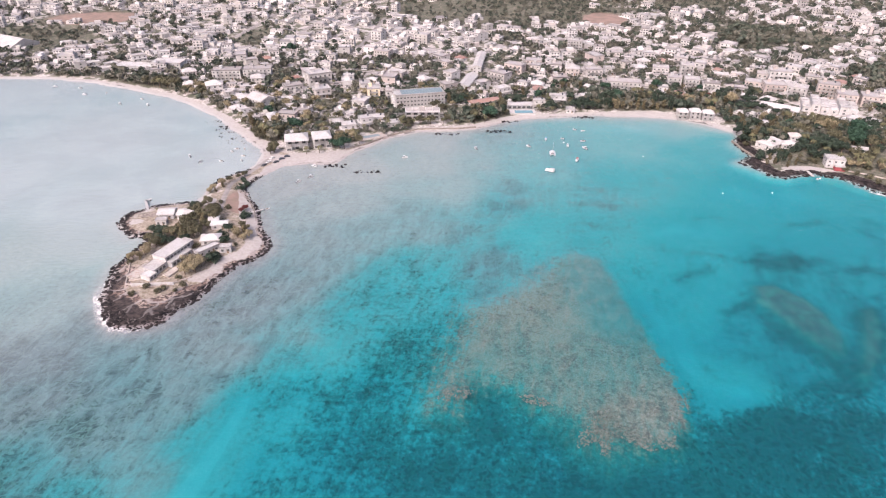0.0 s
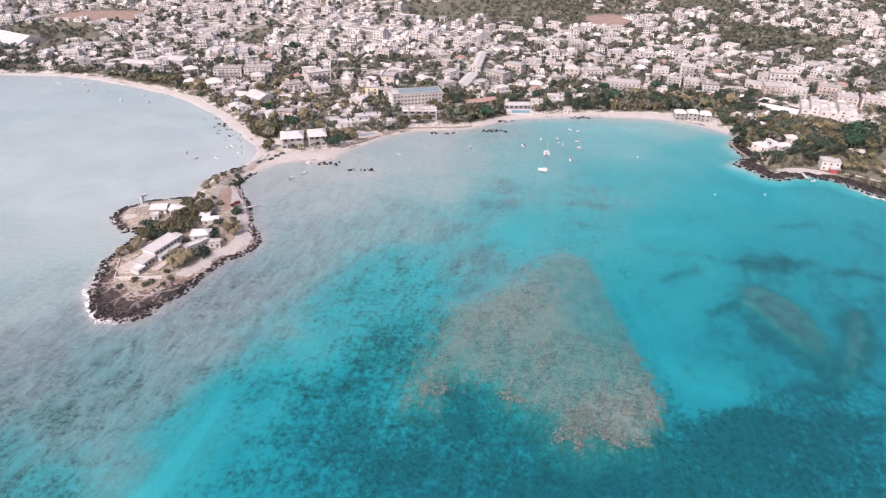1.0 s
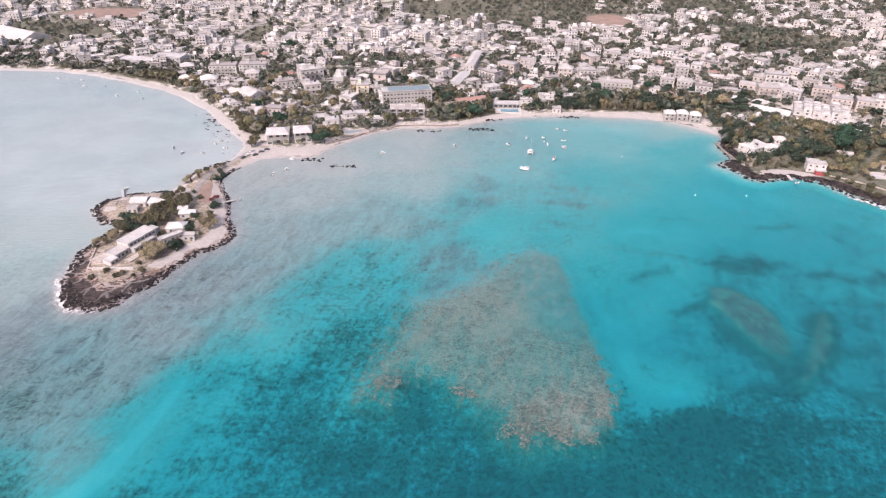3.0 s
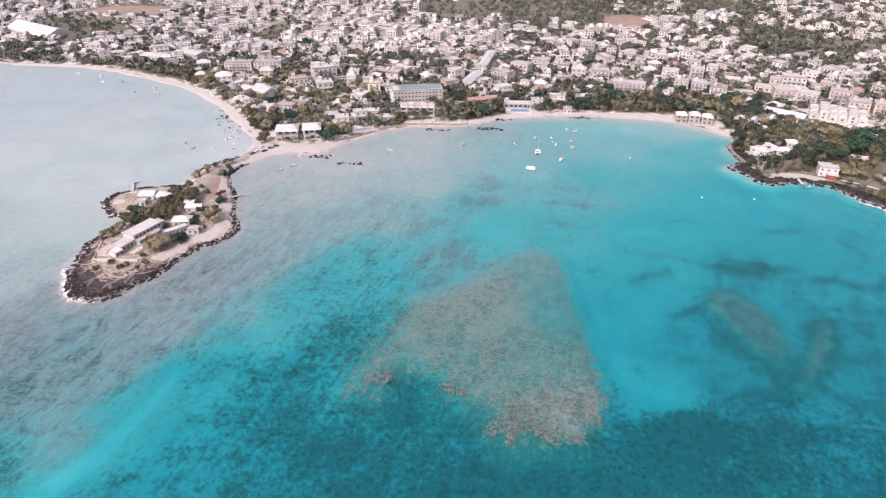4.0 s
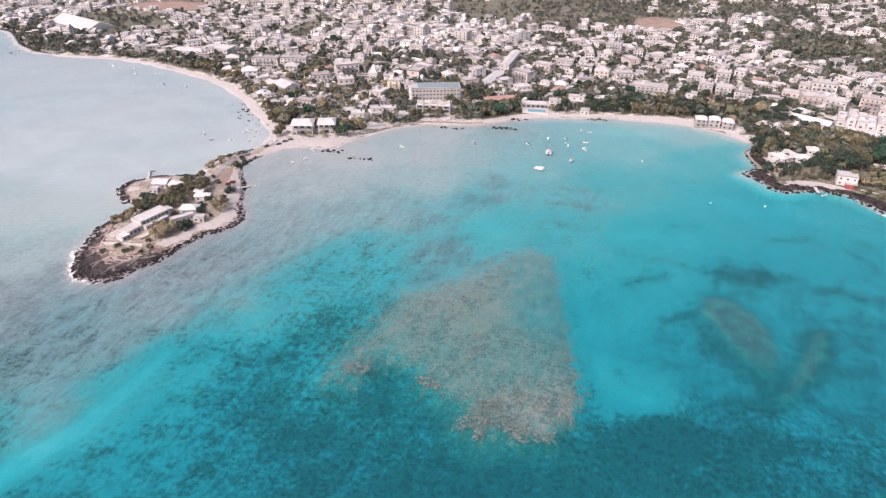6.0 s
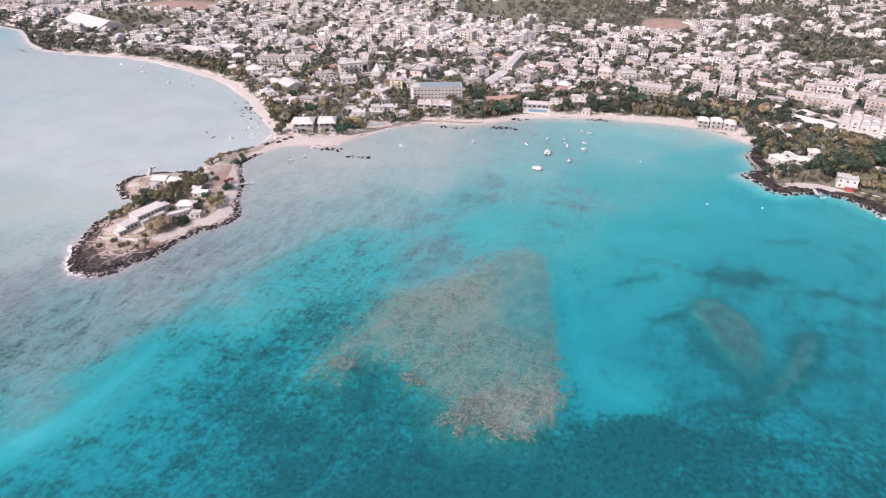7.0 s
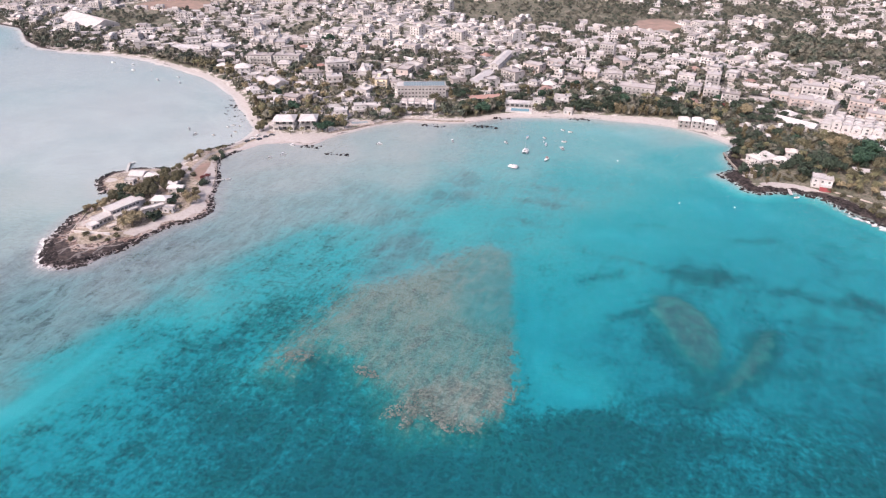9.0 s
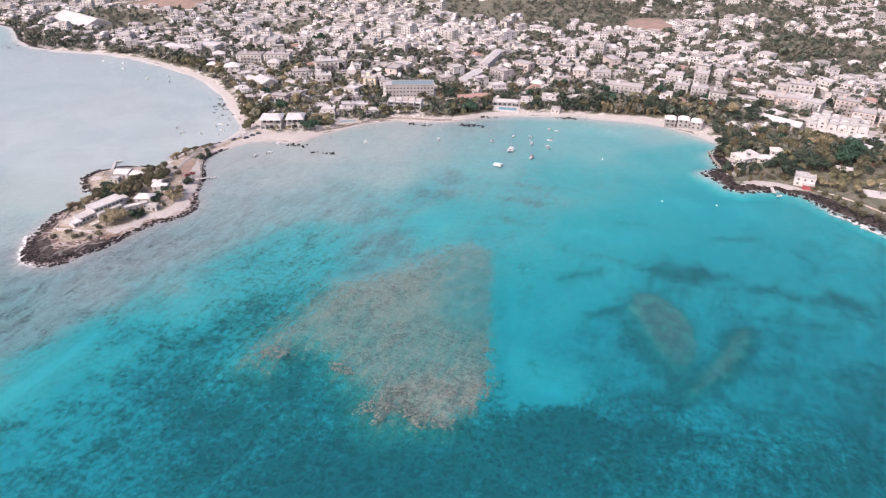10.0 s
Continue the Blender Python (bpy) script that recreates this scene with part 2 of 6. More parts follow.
BED_EDGE = [(-125, 140, 2.6, 0.35, 0.35), (-105, 118, 4.2, 0.15, 0.45), (-160, 160, 2.1, 0.6, 0.4), (-108, 168, 1.5, 0.45, 0.05), (-86, 172, 3.0, 0, 0.05), (-66, 200, 3.3, 0.05, 0.28), (-36, 172, 4.8, 0.1, 0.5), (-28, 202, 4.0, 0.15, 0.46), (-9, 224, 3.1, 0.25, 0.5), (-4, 250, 2.8, 0.25, 0.4), (-58, 170, 4.0, 0.05, 0.36),
            (-50, 232, 2.5, 0.15, 0.15), (-32, 252, 2.6, 0.2, 0.26), (1, 300, 2.4, 0.2, 0.28), (30, 281, 2.0, 0.35, 0.12), (-15, 280, 2.6, 0.2, 0.26), (-70, 130, 4.4, 0.05, 0.36), (-35, 135, 5.0, 0.05, 0.42), (-60, 90, 7, 0, 0.9)]
BED_DEEP = [(47, 145, 6.0, 0.1, 0.7), (0, 160, 5.6, 0.1, 0.62), (110, 176, 5.0, 0.15, 0.68), (136, 180, 5.4, 0.1, 0.68), (176, 188, 5.4, 0, 0.55), (200, 164, 5.6, 0.1, 0.58), (260, 200, 6, 0.1, 0.65), (20, 186, 4.4, 0.1, 0.6), (85, 152, 5.6, 0.1, 0.72),
            (60, 90, 8, 0, 0.8), (230, 230, 5.2, 0, 0.4), (320, 330, 4.6, 0, 0.4), (300, 100, 9, 0, 0.8), (142, 244, 5.2, 0, 0.34), (158, 210, 5.6, 0, 0.46), (122, 212, 3.9, 0, 0.06)]
BED_BAY = [(28, 345, 1.7, 0.3, 0.1), (50, 342, 2.3, 0.05, 0.05), (38, 317, 1.8, 0.4, 0.08), (59, 452, 1.0, 0.2, 0), (40, 484, 0.8, 0.3, 0), (111, 385, 1.8, 0.25, 0.05), (95, 338, 2.4, 0.15, 0.1), (135, 405, 2.1, 0.1, 0), (143, 487, 1.3, 0, 0),
           (203, 473, 2.0, 0, 0), (200, 515, 0.9, 0, 0), (150, 522, 0.8, 0, 0), (175, 370, 3.2, 0, 0.03), (226, 366, 3.8, 0, 0.14), (259, 405, 3.3, 0.05, 0.15), (249, 333, 4.2, 0, 0.25), (193, 300, 4.2, 0, 0.3), (141, 325, 3.2, 0.05, 0.15)]
BED_SHORE = [(120, 260, 3.8, 0, 0.12), (0, 440, 0.36, 0.2, 0), (-60, 420, 0.16, 0.18, 0), (10, 485, 0.28, 0.2, 0), (5, 400, 0.62, 0.22, 0), (80, 420, 1.3, 0.15, 0), (-80, 360, 0.5, 0.35, 0), (60, 390, 1.5, 0.25, 0.05), (300, 390, 3.2, 0, 0.3)]
BED = np.array(BED_LAGOON + BED_FLAT + BED_EDGE + BED_DEEP + BED_BAY + BED_SHORE, float)


def sea_bed(x, y):
    """Depth of water, algae and sea grass, each bent by the drift of the sand."""
    along, across = (bumps(x, y, 46, 81) - 0.5) * 46, (bumps(x, y, 20, 87) - 0.5) * 18
    u, v = x + 0.45 * along - 0.9 * across, y + 0.9 * along + 0.45 * across
    total, out = 0.0, [0.0, 0.0, 0.0]
    for bx, by, *values in BED:
        w = 1 / ((u - bx) ** 2 + (v - by) ** 2 + 130.0) ** 2
        total = total + w
        for k in range(3):
            out[k] = out[k] + w * values[k]
    return [o / total for o in out]


def sea_depth(x, y, d, reefs=True):
    depth = sea_bed(x, y)[0] * (0.12 + 0.88 * ramp01(-d, -1, 13 - 7 * ramp01(x, 215, 235)))
    if not reefs:
        return depth
    reef = inside_distance(REEF, x, y)
    heads = np.maximum(inside_distance(PATCH_A, x, y), inside_distance(PATCH_B, x, y))
    return depth * (1 - 0.7 * ramp01(reef, -10, 12)) * (1 - 0.45 * ramp01(heads, -5, 5))


def height(x, y):
    x, y = np.asarray(x, float), np.asarray(y, float)
    d = coast_distance(x, y)
    inland = np.clip(d - 25, 0, None)
    land = 2.2 * (1 - np.exp(-np.clip(d, 0, None) / 7)) + 0.032 * np.minimum(inland, 420) + 0.012 * np.clip(inland - 420, 0, 2500)
    land = land + np.minimum(inland / 25, 1) * 1.6 * (bumps(x, y, 60, 5) - 0.5)
    return np.where(d > 0, land, -sea_depth(x, y, d) * ramp01(-d, -0.5, 6))


def z_at(x, y):
    return float(height(np.array([x]), np.array([y]))[0])


def ease(lo, a, b, hi, fine, coarse):
    """Grid lines: fine between a and b, wider and wider towards lo and hi."""
    out = list(np.arange(a, b, fine))
    s, v = fine, a
    while v > lo:
        s = min(s * 1.05, coarse)
        v -= s
        out.insert(0, v)
    s, v = fine, b
    while v < hi:
        out.append(v)
        s = min(s * 1.05, coarse)
        v += s
    return np.array(out + [hi])


def sheet(name, gx, gy, zz, attrs, material, keep=None):
    nx, ny = len(gx), len(gy)
    xx, yy = np.meshgrid(gx, gy)
    verts = np.stack([xx, yy, zz], -1).reshape(-1, 3)
    i = np.arange(nx * ny).reshape(ny, nx)
    quads = np.stack([i[:-1, :-1], i[:-1, 1:], i[1:, 1:], i[1:, :-1]], -1).reshape(-1, 4)
    if keep is not None:
        quads = quads[keep.reshape(-1)[quads].any(1)]
    used = np.unique(quads)
    back = np.zeros(nx * ny, int)
    back[used] = np.arange(len(used))
    me = bpy.data.meshes.new(name)
    me.vertices.add(len(used))
    me.vertices.foreach_set("co", verts[used].astype(np.float32).ravel())
    me.loops.add(quads.size)
    me.loops.foreach_set("vertex_index", back[quads].astype(np.int32).ravel())
    me.polygons.add(len(quads))
    me.polygons.foreach_set("loop_start", np.arange(0, quads.size, 4, dtype=np.int32))
    me.update(calc_edges=True)
    for key, values in attrs.items():
        a = me.attributes.new(key, "FLOAT", "POINT")
        a.data.foreach_set("value", values.reshape(-1)[used].astype(np.float32))
    me.polygons.foreach_set("use_smooth", np.ones(len(quads), bool))
    me.materials.append(material)
    return new(name, me)


def spots(x, y, rows):
    """Largest of some soft ellipses: x, y, half width, half depth, degrees."""
    best = np.zeros(np.shape(x))
    for cx, cy, rx, ry, turn in rows:
        c, s = math.cos(radians(turn)), math.sin(radians(turn))
        u, v = ((x - cx) * c + (y - cy) * s) / rx, (-(x - cx) * s + (y - cy) * c) / ry
        best = np.maximum(best, np.exp(-(u * u + v * v) ** 1.5))
    return best


# open ground, fields and woods: x, y, half width, half depth, degrees
SCRUB = [(90, 910, 170, 85, 0), (354, 785, 36, 56, -12), (345, 950, 60, 55, 0), (430, 760, 30, 40, 0), (-470, 780, 85, 50, -20), (-430, 865, 65, 40, 0), (-205, 775, 26, 36, 15), (-328, 708, 26, 11, 0), (325, 415, 55, 40, -30), (270, 440, 30, 18, 0)]
FIELD = [(208, 862, 31, 34, -14), (-430, 865, 60, 34, 0), (-124, 371, 8, 17, 22)]
WOODS = [(200, 566, 80, 20, -4), (278, 486, 40, 34, 0), (335, 460, 45, 26, -30), (-132, 484, 14, 16, 0), (40, 532, 30, 12, 20), (360, 775, 28, 44, -12), (-280, 620, 60, 9, -24), (430, 620, 30, 30, 0)]
CLEAR = [(-10, 540, 48, 34, 10), (-82, 475, 46, 24, 20), (335, 548, 50, 34, -10), (66, 540, 20, 14, 0), (-186, 620, 34, 14, 6), (-148, 552, 16, 14, 0), (208, 540, 30, 14, -8)]

GX = ease(-4000, -215, 335, 4000, 2.4, 140)
GY = ease(-1500, 128, 560, 4500, 2.4, 140)
XX, YY = np.meshgrid(GX, GY)
D = coast_distance(XX, YY)
SANDW, ROCKW = shore_width(XX, YY)
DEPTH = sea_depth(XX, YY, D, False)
_, ALGAE, GRASS = sea_bed(XX, YY)
# beds of sea grass, coral gardens and bare sand: x, y, half width, half depth, degrees
GRASS_BEDS = [(190, 314, 34, 8, -6), (165, 361, 16, 4, 0), (226, 357, 16, 8, -10), (231, 308, 11, 6, 0), (106, 257, 4, 7, 20), (104, 229, 5, 8, 0), (112, 214, 7, 7, 0), (142, 300, 16, 5, 20), (150, 268, 12, 5, 10), (134, 190, 16, 9, -10), (262, 300, 26, 8, -10), (170, 192, 22, 7, 8),
              (230, 440, 8, 26, -10)]
CORAL_BEDS = [(-98, 262, 14, 4, 28), (-92, 283, 16, 4, 30), (-84, 268, 10, 3, 28), (47, 377, 14, 10, 20), (36, 316, 20, 7, 60), (52, 300, 10, 5, 50), (26, 284, 14, 6, 55), (12, 338, 12, 6, 45), (104, 378, 18, 4, -5), (96, 350, 14, 3, 0), (110, 398, 14, 3, 4), (152, 320, 24, 4, -8), (90, 352, 10, 4, 10),
              (48, 400, 8, 14, 0), (216, 452, 10, 3, 0), (30, 296, 16, 5, 58), (16, 300, 18, 4, 60), (100, 290, 3, 5, 0), (107, 266, 4, 5, 0), (-150, 190, 16, 9, 10)]
SAND_BEDS = [(124, 206, 9, 10, 0), (112, 236, 6, 22, 5), (103, 262, 4, 30, 4), (215, 395, 40, 24, 0), (50, 340, 10, 14, 40), (150, 345, 30, 12, 0), (150, 510, 40, 14, 0)]
WX, WY = XX + 18 * (bumps(XX, YY, 16, 95) - 0.5), YY + 14 * (bumps(XX, YY, 14, 99) - 0.5)
GRASS = GRASS + 0.25 * spots(WX, WY, GRASS_BEDS) - 0.6 * spots(WX, WY, SAND_BEDS)
ALGAE = ALGAE + 0.34 * spots(WX, WY, CORAL_BEDS) - 0.4 * spots(WX, WY, SAND_BEDS)
LEDGE = np.array([(-112, 120), (-101, 141), (-91, 155), (-87, 168), (-82, 186), (-79, 203), (-77, 203), (-79, 186), (-82, 168), (-85, 152), (-93, 138), (-102, 120)], float)
GRASS = GRASS - 0.8 * ramp01(inside_distance(LEDGE, XX + 3 * (bumps(XX, YY, 12, 91) - 0.5), YY), -5, 2)
ALGAE = ALGAE - 0.9 * ramp01(inside_distance(LEDGE, XX, YY), -3, 2)
HEADS = np.maximum(inside_distance(PATCH_A, XX, YY), inside_distance(PATCH_B, XX, YY))
# dark fringe of the heads: drop shadow and deeper weed, put into the grass
SHADE_FRINGE = np.maximum(inside_distance(PATCH_A, XX + 5, YY + 4), inside_distance(PATCH_B, XX + 3, YY + 3))
GRASS = GRASS + 0.2 * ramp01(SHADE_FRINGE, -8, 3)
ground_attrs = {
    "coast": D, "sand": SANDW - D + 13 * spots(XX, YY, [(-101, 330, 5, 24, 10), (-95, 446, 24, 7, 12), (-125, 453, 8, 16, 20), (-107, 303, 8, 5, 20), (-119, 380, 5, 26, 8), (-122, 287, 9, 4, 30), (-152, 290, 9, 9, 0), (-142, 372, 6, 6, 0), (-176, 346, 8, 4, 0), (256, 428, 20, 6, -8), (285, 415, 10, 3, -20), (322, 418, 12, 6, -30)]),
    "rock": ROCKW - D + 7 * spots(XX, YY, [(-143, 266, 20, 12, 0), (-158, 285, 6, 14, 0), (-128, 270, 10, 10, 30)]), "depth": DEPTH,
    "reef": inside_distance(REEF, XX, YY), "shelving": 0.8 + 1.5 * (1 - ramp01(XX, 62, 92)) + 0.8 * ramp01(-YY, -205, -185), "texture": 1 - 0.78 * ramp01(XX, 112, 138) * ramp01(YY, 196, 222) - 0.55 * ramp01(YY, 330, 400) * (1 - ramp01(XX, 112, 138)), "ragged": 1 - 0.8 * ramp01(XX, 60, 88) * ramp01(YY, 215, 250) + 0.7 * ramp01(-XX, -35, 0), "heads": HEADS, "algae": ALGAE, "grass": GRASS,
    "isle": spots(XX, YY, [(-140, 310, 42, 62, 10), (-125, 385, 18, 40, 0), (-122, 438, 16, 12, 30)]), "apex": np.clip(1.3 * spots(XX, YY, [(82, 292, 18, 30, -10), (86, 262, 16, 24, 0)]), 0, 1),
    "corner": np.clip(1.5 * spots(XX, YY, [(72, 186, 26, 16, 20), (90, 192, 14, 18, 0), (8, 203, 14, 9, 0)]), 0, 1), "field": spots(XX, YY, FIELD), "scrub": np.maximum(spots(XX, YY, SCRUB), spots(XX, YY, WOODS)),
}


def ground_material():
    m = Nodes("ground")
    p = m.pos()
    n1, n2, n3 = m.noise(p, 0.025, 5, 0.6), m.noise(p, 0.11, 5, 0.62), m.noise(p, 0.55, 5, 0.65)
    # land
    grass = m.mix(m.step(n2, 0.4, 0.62), (0.2, 0.185, 0.15), (0.11, 0.115, 0.084))
    town = m.mix(m.step(n3, 0.38, 0.6), (0.53, 0.505, 0.49), (0.35, 0.325, 0.308))
    wild = m.mix(m.step(n3, 0.4, 0.62), grass, (0.09, 0.092, 0.068))
    green = m.math("ADD", m.attr("scrub"), m.math("MULTIPLY", m.math("SUBTRACT", n1, 0.5), 1.2))
    land = m.mix(m.step(green, 0.1, 0.5), m.mix(m.step(n2, 0.44, 0.56), town, grass), wild)
    garden = m.mix(m.step(n3, 0.38, 0.64), (0.34, 0.295, 0.255), (0.19, 0.165, 0.12))
    garden = m.mix(m.step(n2, 0.56, 0.72), garden, (0.52, 0.475, 0.44))
    land = m.mix(m.step(m.math("ADD", m.attr("isle"), m.math("MULTIPLY", n2, 0.2)), 0.3, 0.45), land, garden)
    land = m.mix(m.step(m.math("ADD", m.attr("field"), m.math("MULTIPLY", n2, 0.9)), 0.75, 0.95), land, m.mix(m.step(n2, 0.35, 0.65), (0.29, 0.205, 0.175), (0.22, 0.17, 0.14)))
    edge = m.math("MULTIPLY", m.math("SUBTRACT", n2, 0.5), 7.0)
    beach = m.mix(m.step(n3, 0.3, 0.7), (0.41, 0.385, 0.372), (0.33, 0.31, 0.298))
    land = m.mix(m.step(m.math("ADD", m.attr("sand"), edge), -0.8, 0.8), land, beach)
    slabs = m.node("ShaderNodeVectorMath", Vector=p)
    slabs.operation = "ADD"
    jig = m.node("ShaderNodeVectorMath", Vector=m.node("ShaderNodeTexNoise", Vector=p, Scale=0.16, Detail=4).outputs["Color"])
    jig.operation = "SCALE"
    jig.inputs["Scale"].default_value = 9.0
    m.put(slabs.inputs[1], jig.outputs[0])
    gully = m.step(m.voronoi(m.along(slabs.outputs[0], 62, 0.055, 0.12), 1.0, "DISTANCE_TO_EDGE"), 0.085, 0.03)
    scree = m.mix(m.step(n3, 0.44, 0.58), (0.05, 0.04, 0.038), (0.19, 0.135, 0.115))
    scree = m.mix(m.math("MULTIPLY", m.step(n2, 0.46, 0.56), m.step(n3, 0.4, 0.56)), scree, (0.36, 0.3, 0.265))
    scree = m.mix(m.math("MULTIPLY", gully, 0.8), scree, (0.32, 0.29, 0.28))
    land = m.mix(m.step(m.math("ADD", m.attr("rock"), m.math("MULTIPLY", edge, 1.5)), -0.6, 0.6), land, scree)
    basalt = m.mix(m.step(n3, 0.35, 0.65), (0.022, 0.02, 0.022), (0.07, 0.056, 0.052))
    basalt = m.mix(m.math("MULTIPLY", gully, m.math("MULTIPLY", m.attr("isle"), 0.7)), basalt, (0.3, 0.28, 0.275))
    land = m.mix(m.step(m.math("ADD", m.math("SUBTRACT", m.attr("rock"), m.math("MULTIPLY", m.attr("isle"), 7.5)), m.math("MULTIPLY", edge, 1.6)), -0.6, 0.6), land, basalt)
    # sea floor: drifted sand, grey algae, sea grass, coral
    big, fine, grit = m.noise(p, 0.03, 4, 0.6, 0.5), m.noise(p, 0.4, 5, 0.65, 0.4), m.noise(p, 1.1, 4, 0.7)
    mot = m.noise(m.along(p, 76, 0.07, 0.17), 1.0, 6, 0.68, 0.9)
    comb = m.noise(m.along(p, 80, 0.06, 0.42), 1.0, 4, 0.6, 0.6)
    bars = m.noise(m.along(p, 4, 0.035, 0.2), 1.0, 4, 0.6, 0.5)
    sway = m.math("ADD", m.math("MULTIPLY", m.math("SUBTRACT", mot, 0.5), 0.95), m.math("MULTIPLY", m.math("SUBTRACT", comb, 0.5), 0.36))
    sway = m.math("ADD", sway, m.math("MULTIPLY", m.math("SUBTRACT", bars, 0.5), 0.45))
    sway = m.math("MULTIPLY", sway, m.math("ADD", 0.3, m.math("MULTIPLY", m.step(m.attr("depth"), 0.3, 2.0), 0.7)))
    speck = m.math("ADD", m.math("MULTIPLY", m.math("SUBTRACT", fine, 0.5), 0.8), m.math("MULTIPLY", m.math("SUBTRACT", grit, 0.5), 0.35))
    speck = m.math("MULTIPLY", speck, m.attr("texture"))
    blot = m.noise(p, 0.055, 3, 0.55, 0.6)
    algae = m.step(m.math("ADD", m.math("ADD", m.attr("algae"), sway), m.math("MULTIPLY", speck, 0.5)), -0.05, 0.8)
    grass = m.step(m.math("ADD", m.math("ADD", m.attr("grass"), m.math("ADD", m.math("MULTIPLY", sway, m.math("ADD", 0.25, m.math("MULTIPLY", m.attr("texture"), 0.55))), m.math("MULTIPLY", m.math("SUBTRACT", blot, 0.5), 0.7))), m.math("MULTIPLY", speck, 1.15)), 0.14, 0.72)
    bed = m.mix(m.step(fine, 0.3, 0.7), (0.385, 0.36, 0.35), (0.335, 0.315, 0.305))
    # pale lagoon sand, with the sky's reflection put into its colour as well
    bed = m.mix(m.step(m.attr("algae"), -0.05, -0.55), bed, m.mix(m.step(big, 0.35, 0.65), (0.425, 0.405, 0.402), (0.38, 0.362, 0.36)))
    bed = m.mix(algae, bed, m.mix(m.step(mot, 0.35, 0.65), (0.248, 0.213, 0.219), (0.174, 0.146, 0.153)))
    bed = m.mix(m.math("MULTIPLY", grass, 0.88), bed, m.mix(m.step(fine, 0.35, 0.65), (0.055, 0.085, 0.062), (0.02, 0.032, 0.03)))
    # pale sand runs between the tufts
    warp = m.node("ShaderNodeVectorMath", Vector=m.node("ShaderNodeTexNoise", Vector=p, Scale=0.09, Detail=4).outputs["Color"])
    warp.operation = "SCALE"
    warp.inputs["Scale"].default_value = 44.0
    bent = m.node("ShaderNodeVectorMath", Vector=p)
    bent.operation = "ADD"
    m.put(bent.inputs[1], warp.outputs[0])
    vein = m.step(m.voronoi(m.along(bent.outputs[0], 62, 0.075, 0.13), 1.0, "DISTANCE_TO_EDGE"), 0.14, 0.0)
    vein = m.math("MULTIPLY", vein, m.step(fine, 0.32, 0.58))
    bed = m.mix(m.math("MULTIPLY", vein, m.math("ADD", m.math("MULTIPLY", algae, 0.3), m.math("MULTIPLY", grass, 0.12))), bed, (0.4, 0.38, 0.36))
    # the reef flat
    mid = m.noise(p, 0.15, 6, 0.66, 0.6)
    dust = m.noise(p, 2.1, 3, 0.7)
    coral = m.mix(m.step(m.math("ADD", m.math("MULTIPLY", fine, 0.3), m.math("ADD", m.math("MULTIPLY", grit, 0.35), m.math("MULTIPLY", dust, 0.35))), 0.4, 0.6), (0.188, 0.208, 0.188), (0.09, 0.1, 0.091))
    coral = m.mix(m.math("MULTIPLY", m.step(mid, 0.5, 0.68), 0.8), coral, m.mix(m.step(grit, 0.4, 0.6), (0.19, 0.165, 0.15), (0.07, 0.065, 0.06)))
    coral = m.mix(m.math("MULTIPLY", vein, 0.25), coral, (0.36, 0.35, 0.3))
    coral = m.mix(m.math("MULTIPLY", m.step(m.noise(p, 0.05, 4, 0.6, 0.4), 0.48, 0.62), 0.45), coral, m.mix(m.step(dust, 0.4, 0.6), (0.24, 0.258, 0.232), (0.15, 0.165, 0.15)))
    lumps = m.noise(p, 0.33, 7, 0.78, 0.9)
    plates = m.mix(m.step(lumps, 0.45, 0.56), m.mix(m.step(grit, 0.4, 0.62), (0.27, 0.23, 0.2), (0.18, 0.16, 0.14)), (0.085, 0.08, 0.072))
    on_plate = m.step(m.math("ADD", m.noise(p, 0.1, 7, 0.72, 1.2), m.math("MULTIPLY", m.attr("corner"), 0.22)), 0.58, 0.66)
    coral = m.mix(m.math("MULTIPLY", on_plate, m.math("MULTIPLY", m.step(m.attr("corner"), 0.05, 0.4), 0.5)), coral, plates)
    coral = m.mix(m.math("MULTIPLY", m.attr("apex"), 0.85), coral, m.mix(m.step(mid, 0.4, 0.65), (0.208, 0.22, 0.208), (0.172, 0.182, 0.173)))
    wob = m.math("ADD", m.math("MULTIPLY", m.math("SUBTRACT", mid, 0.5), 22.0), m.math("MULTIPLY", m.math("SUBTRACT", fine, 0.5), 16.0))
    wob = m.math("MULTIPLY", m.math("ADD", wob, m.math("MULTIPLY", m.math("SUBTRACT", comb, 0.5), 14.0)), m.attr("ragged"))
    on_reef = m.step(m.math("DIVIDE", m.math("ADD", m.attr("reef"), wob), m.attr("shelving")), -3.5, 5.0)
    bed = m.mix(on_reef, bed, coral)
    head_edge = m.math("ADD", m.attr("heads"), m.math("ADD", m.math("MULTIPLY", m.math("SUBTRACT", mid, 0.5), 8.0), m.math("MULTIPLY", m.math("SUBTRACT", fine, 0.5), 5.0)))
    on_head = m.step(head_edge, -1.5, 4.0)
    knob = m.step(m.math("ADD", m.math("MULTIPLY", mid, 0.7), m.math("MULTIPLY", fine, 0.3)), 0.4, 0.62)
    bed = m.mix(m.math("MULTIPLY", on_head, 0.9), bed, m.mix(knob, m.mix(m.step(fine, 0.4, 0.6), (0.17, 0.115, 0.118), (0.125, 0.085, 0.092)), (0.15, 0.185, 0.165)))
    # light absorbed and scattered by the water column, put into the bed colour
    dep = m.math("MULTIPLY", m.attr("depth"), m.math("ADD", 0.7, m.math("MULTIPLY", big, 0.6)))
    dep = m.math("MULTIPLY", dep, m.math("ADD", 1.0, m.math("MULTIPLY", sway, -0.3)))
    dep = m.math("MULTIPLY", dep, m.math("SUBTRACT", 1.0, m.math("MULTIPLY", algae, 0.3)))
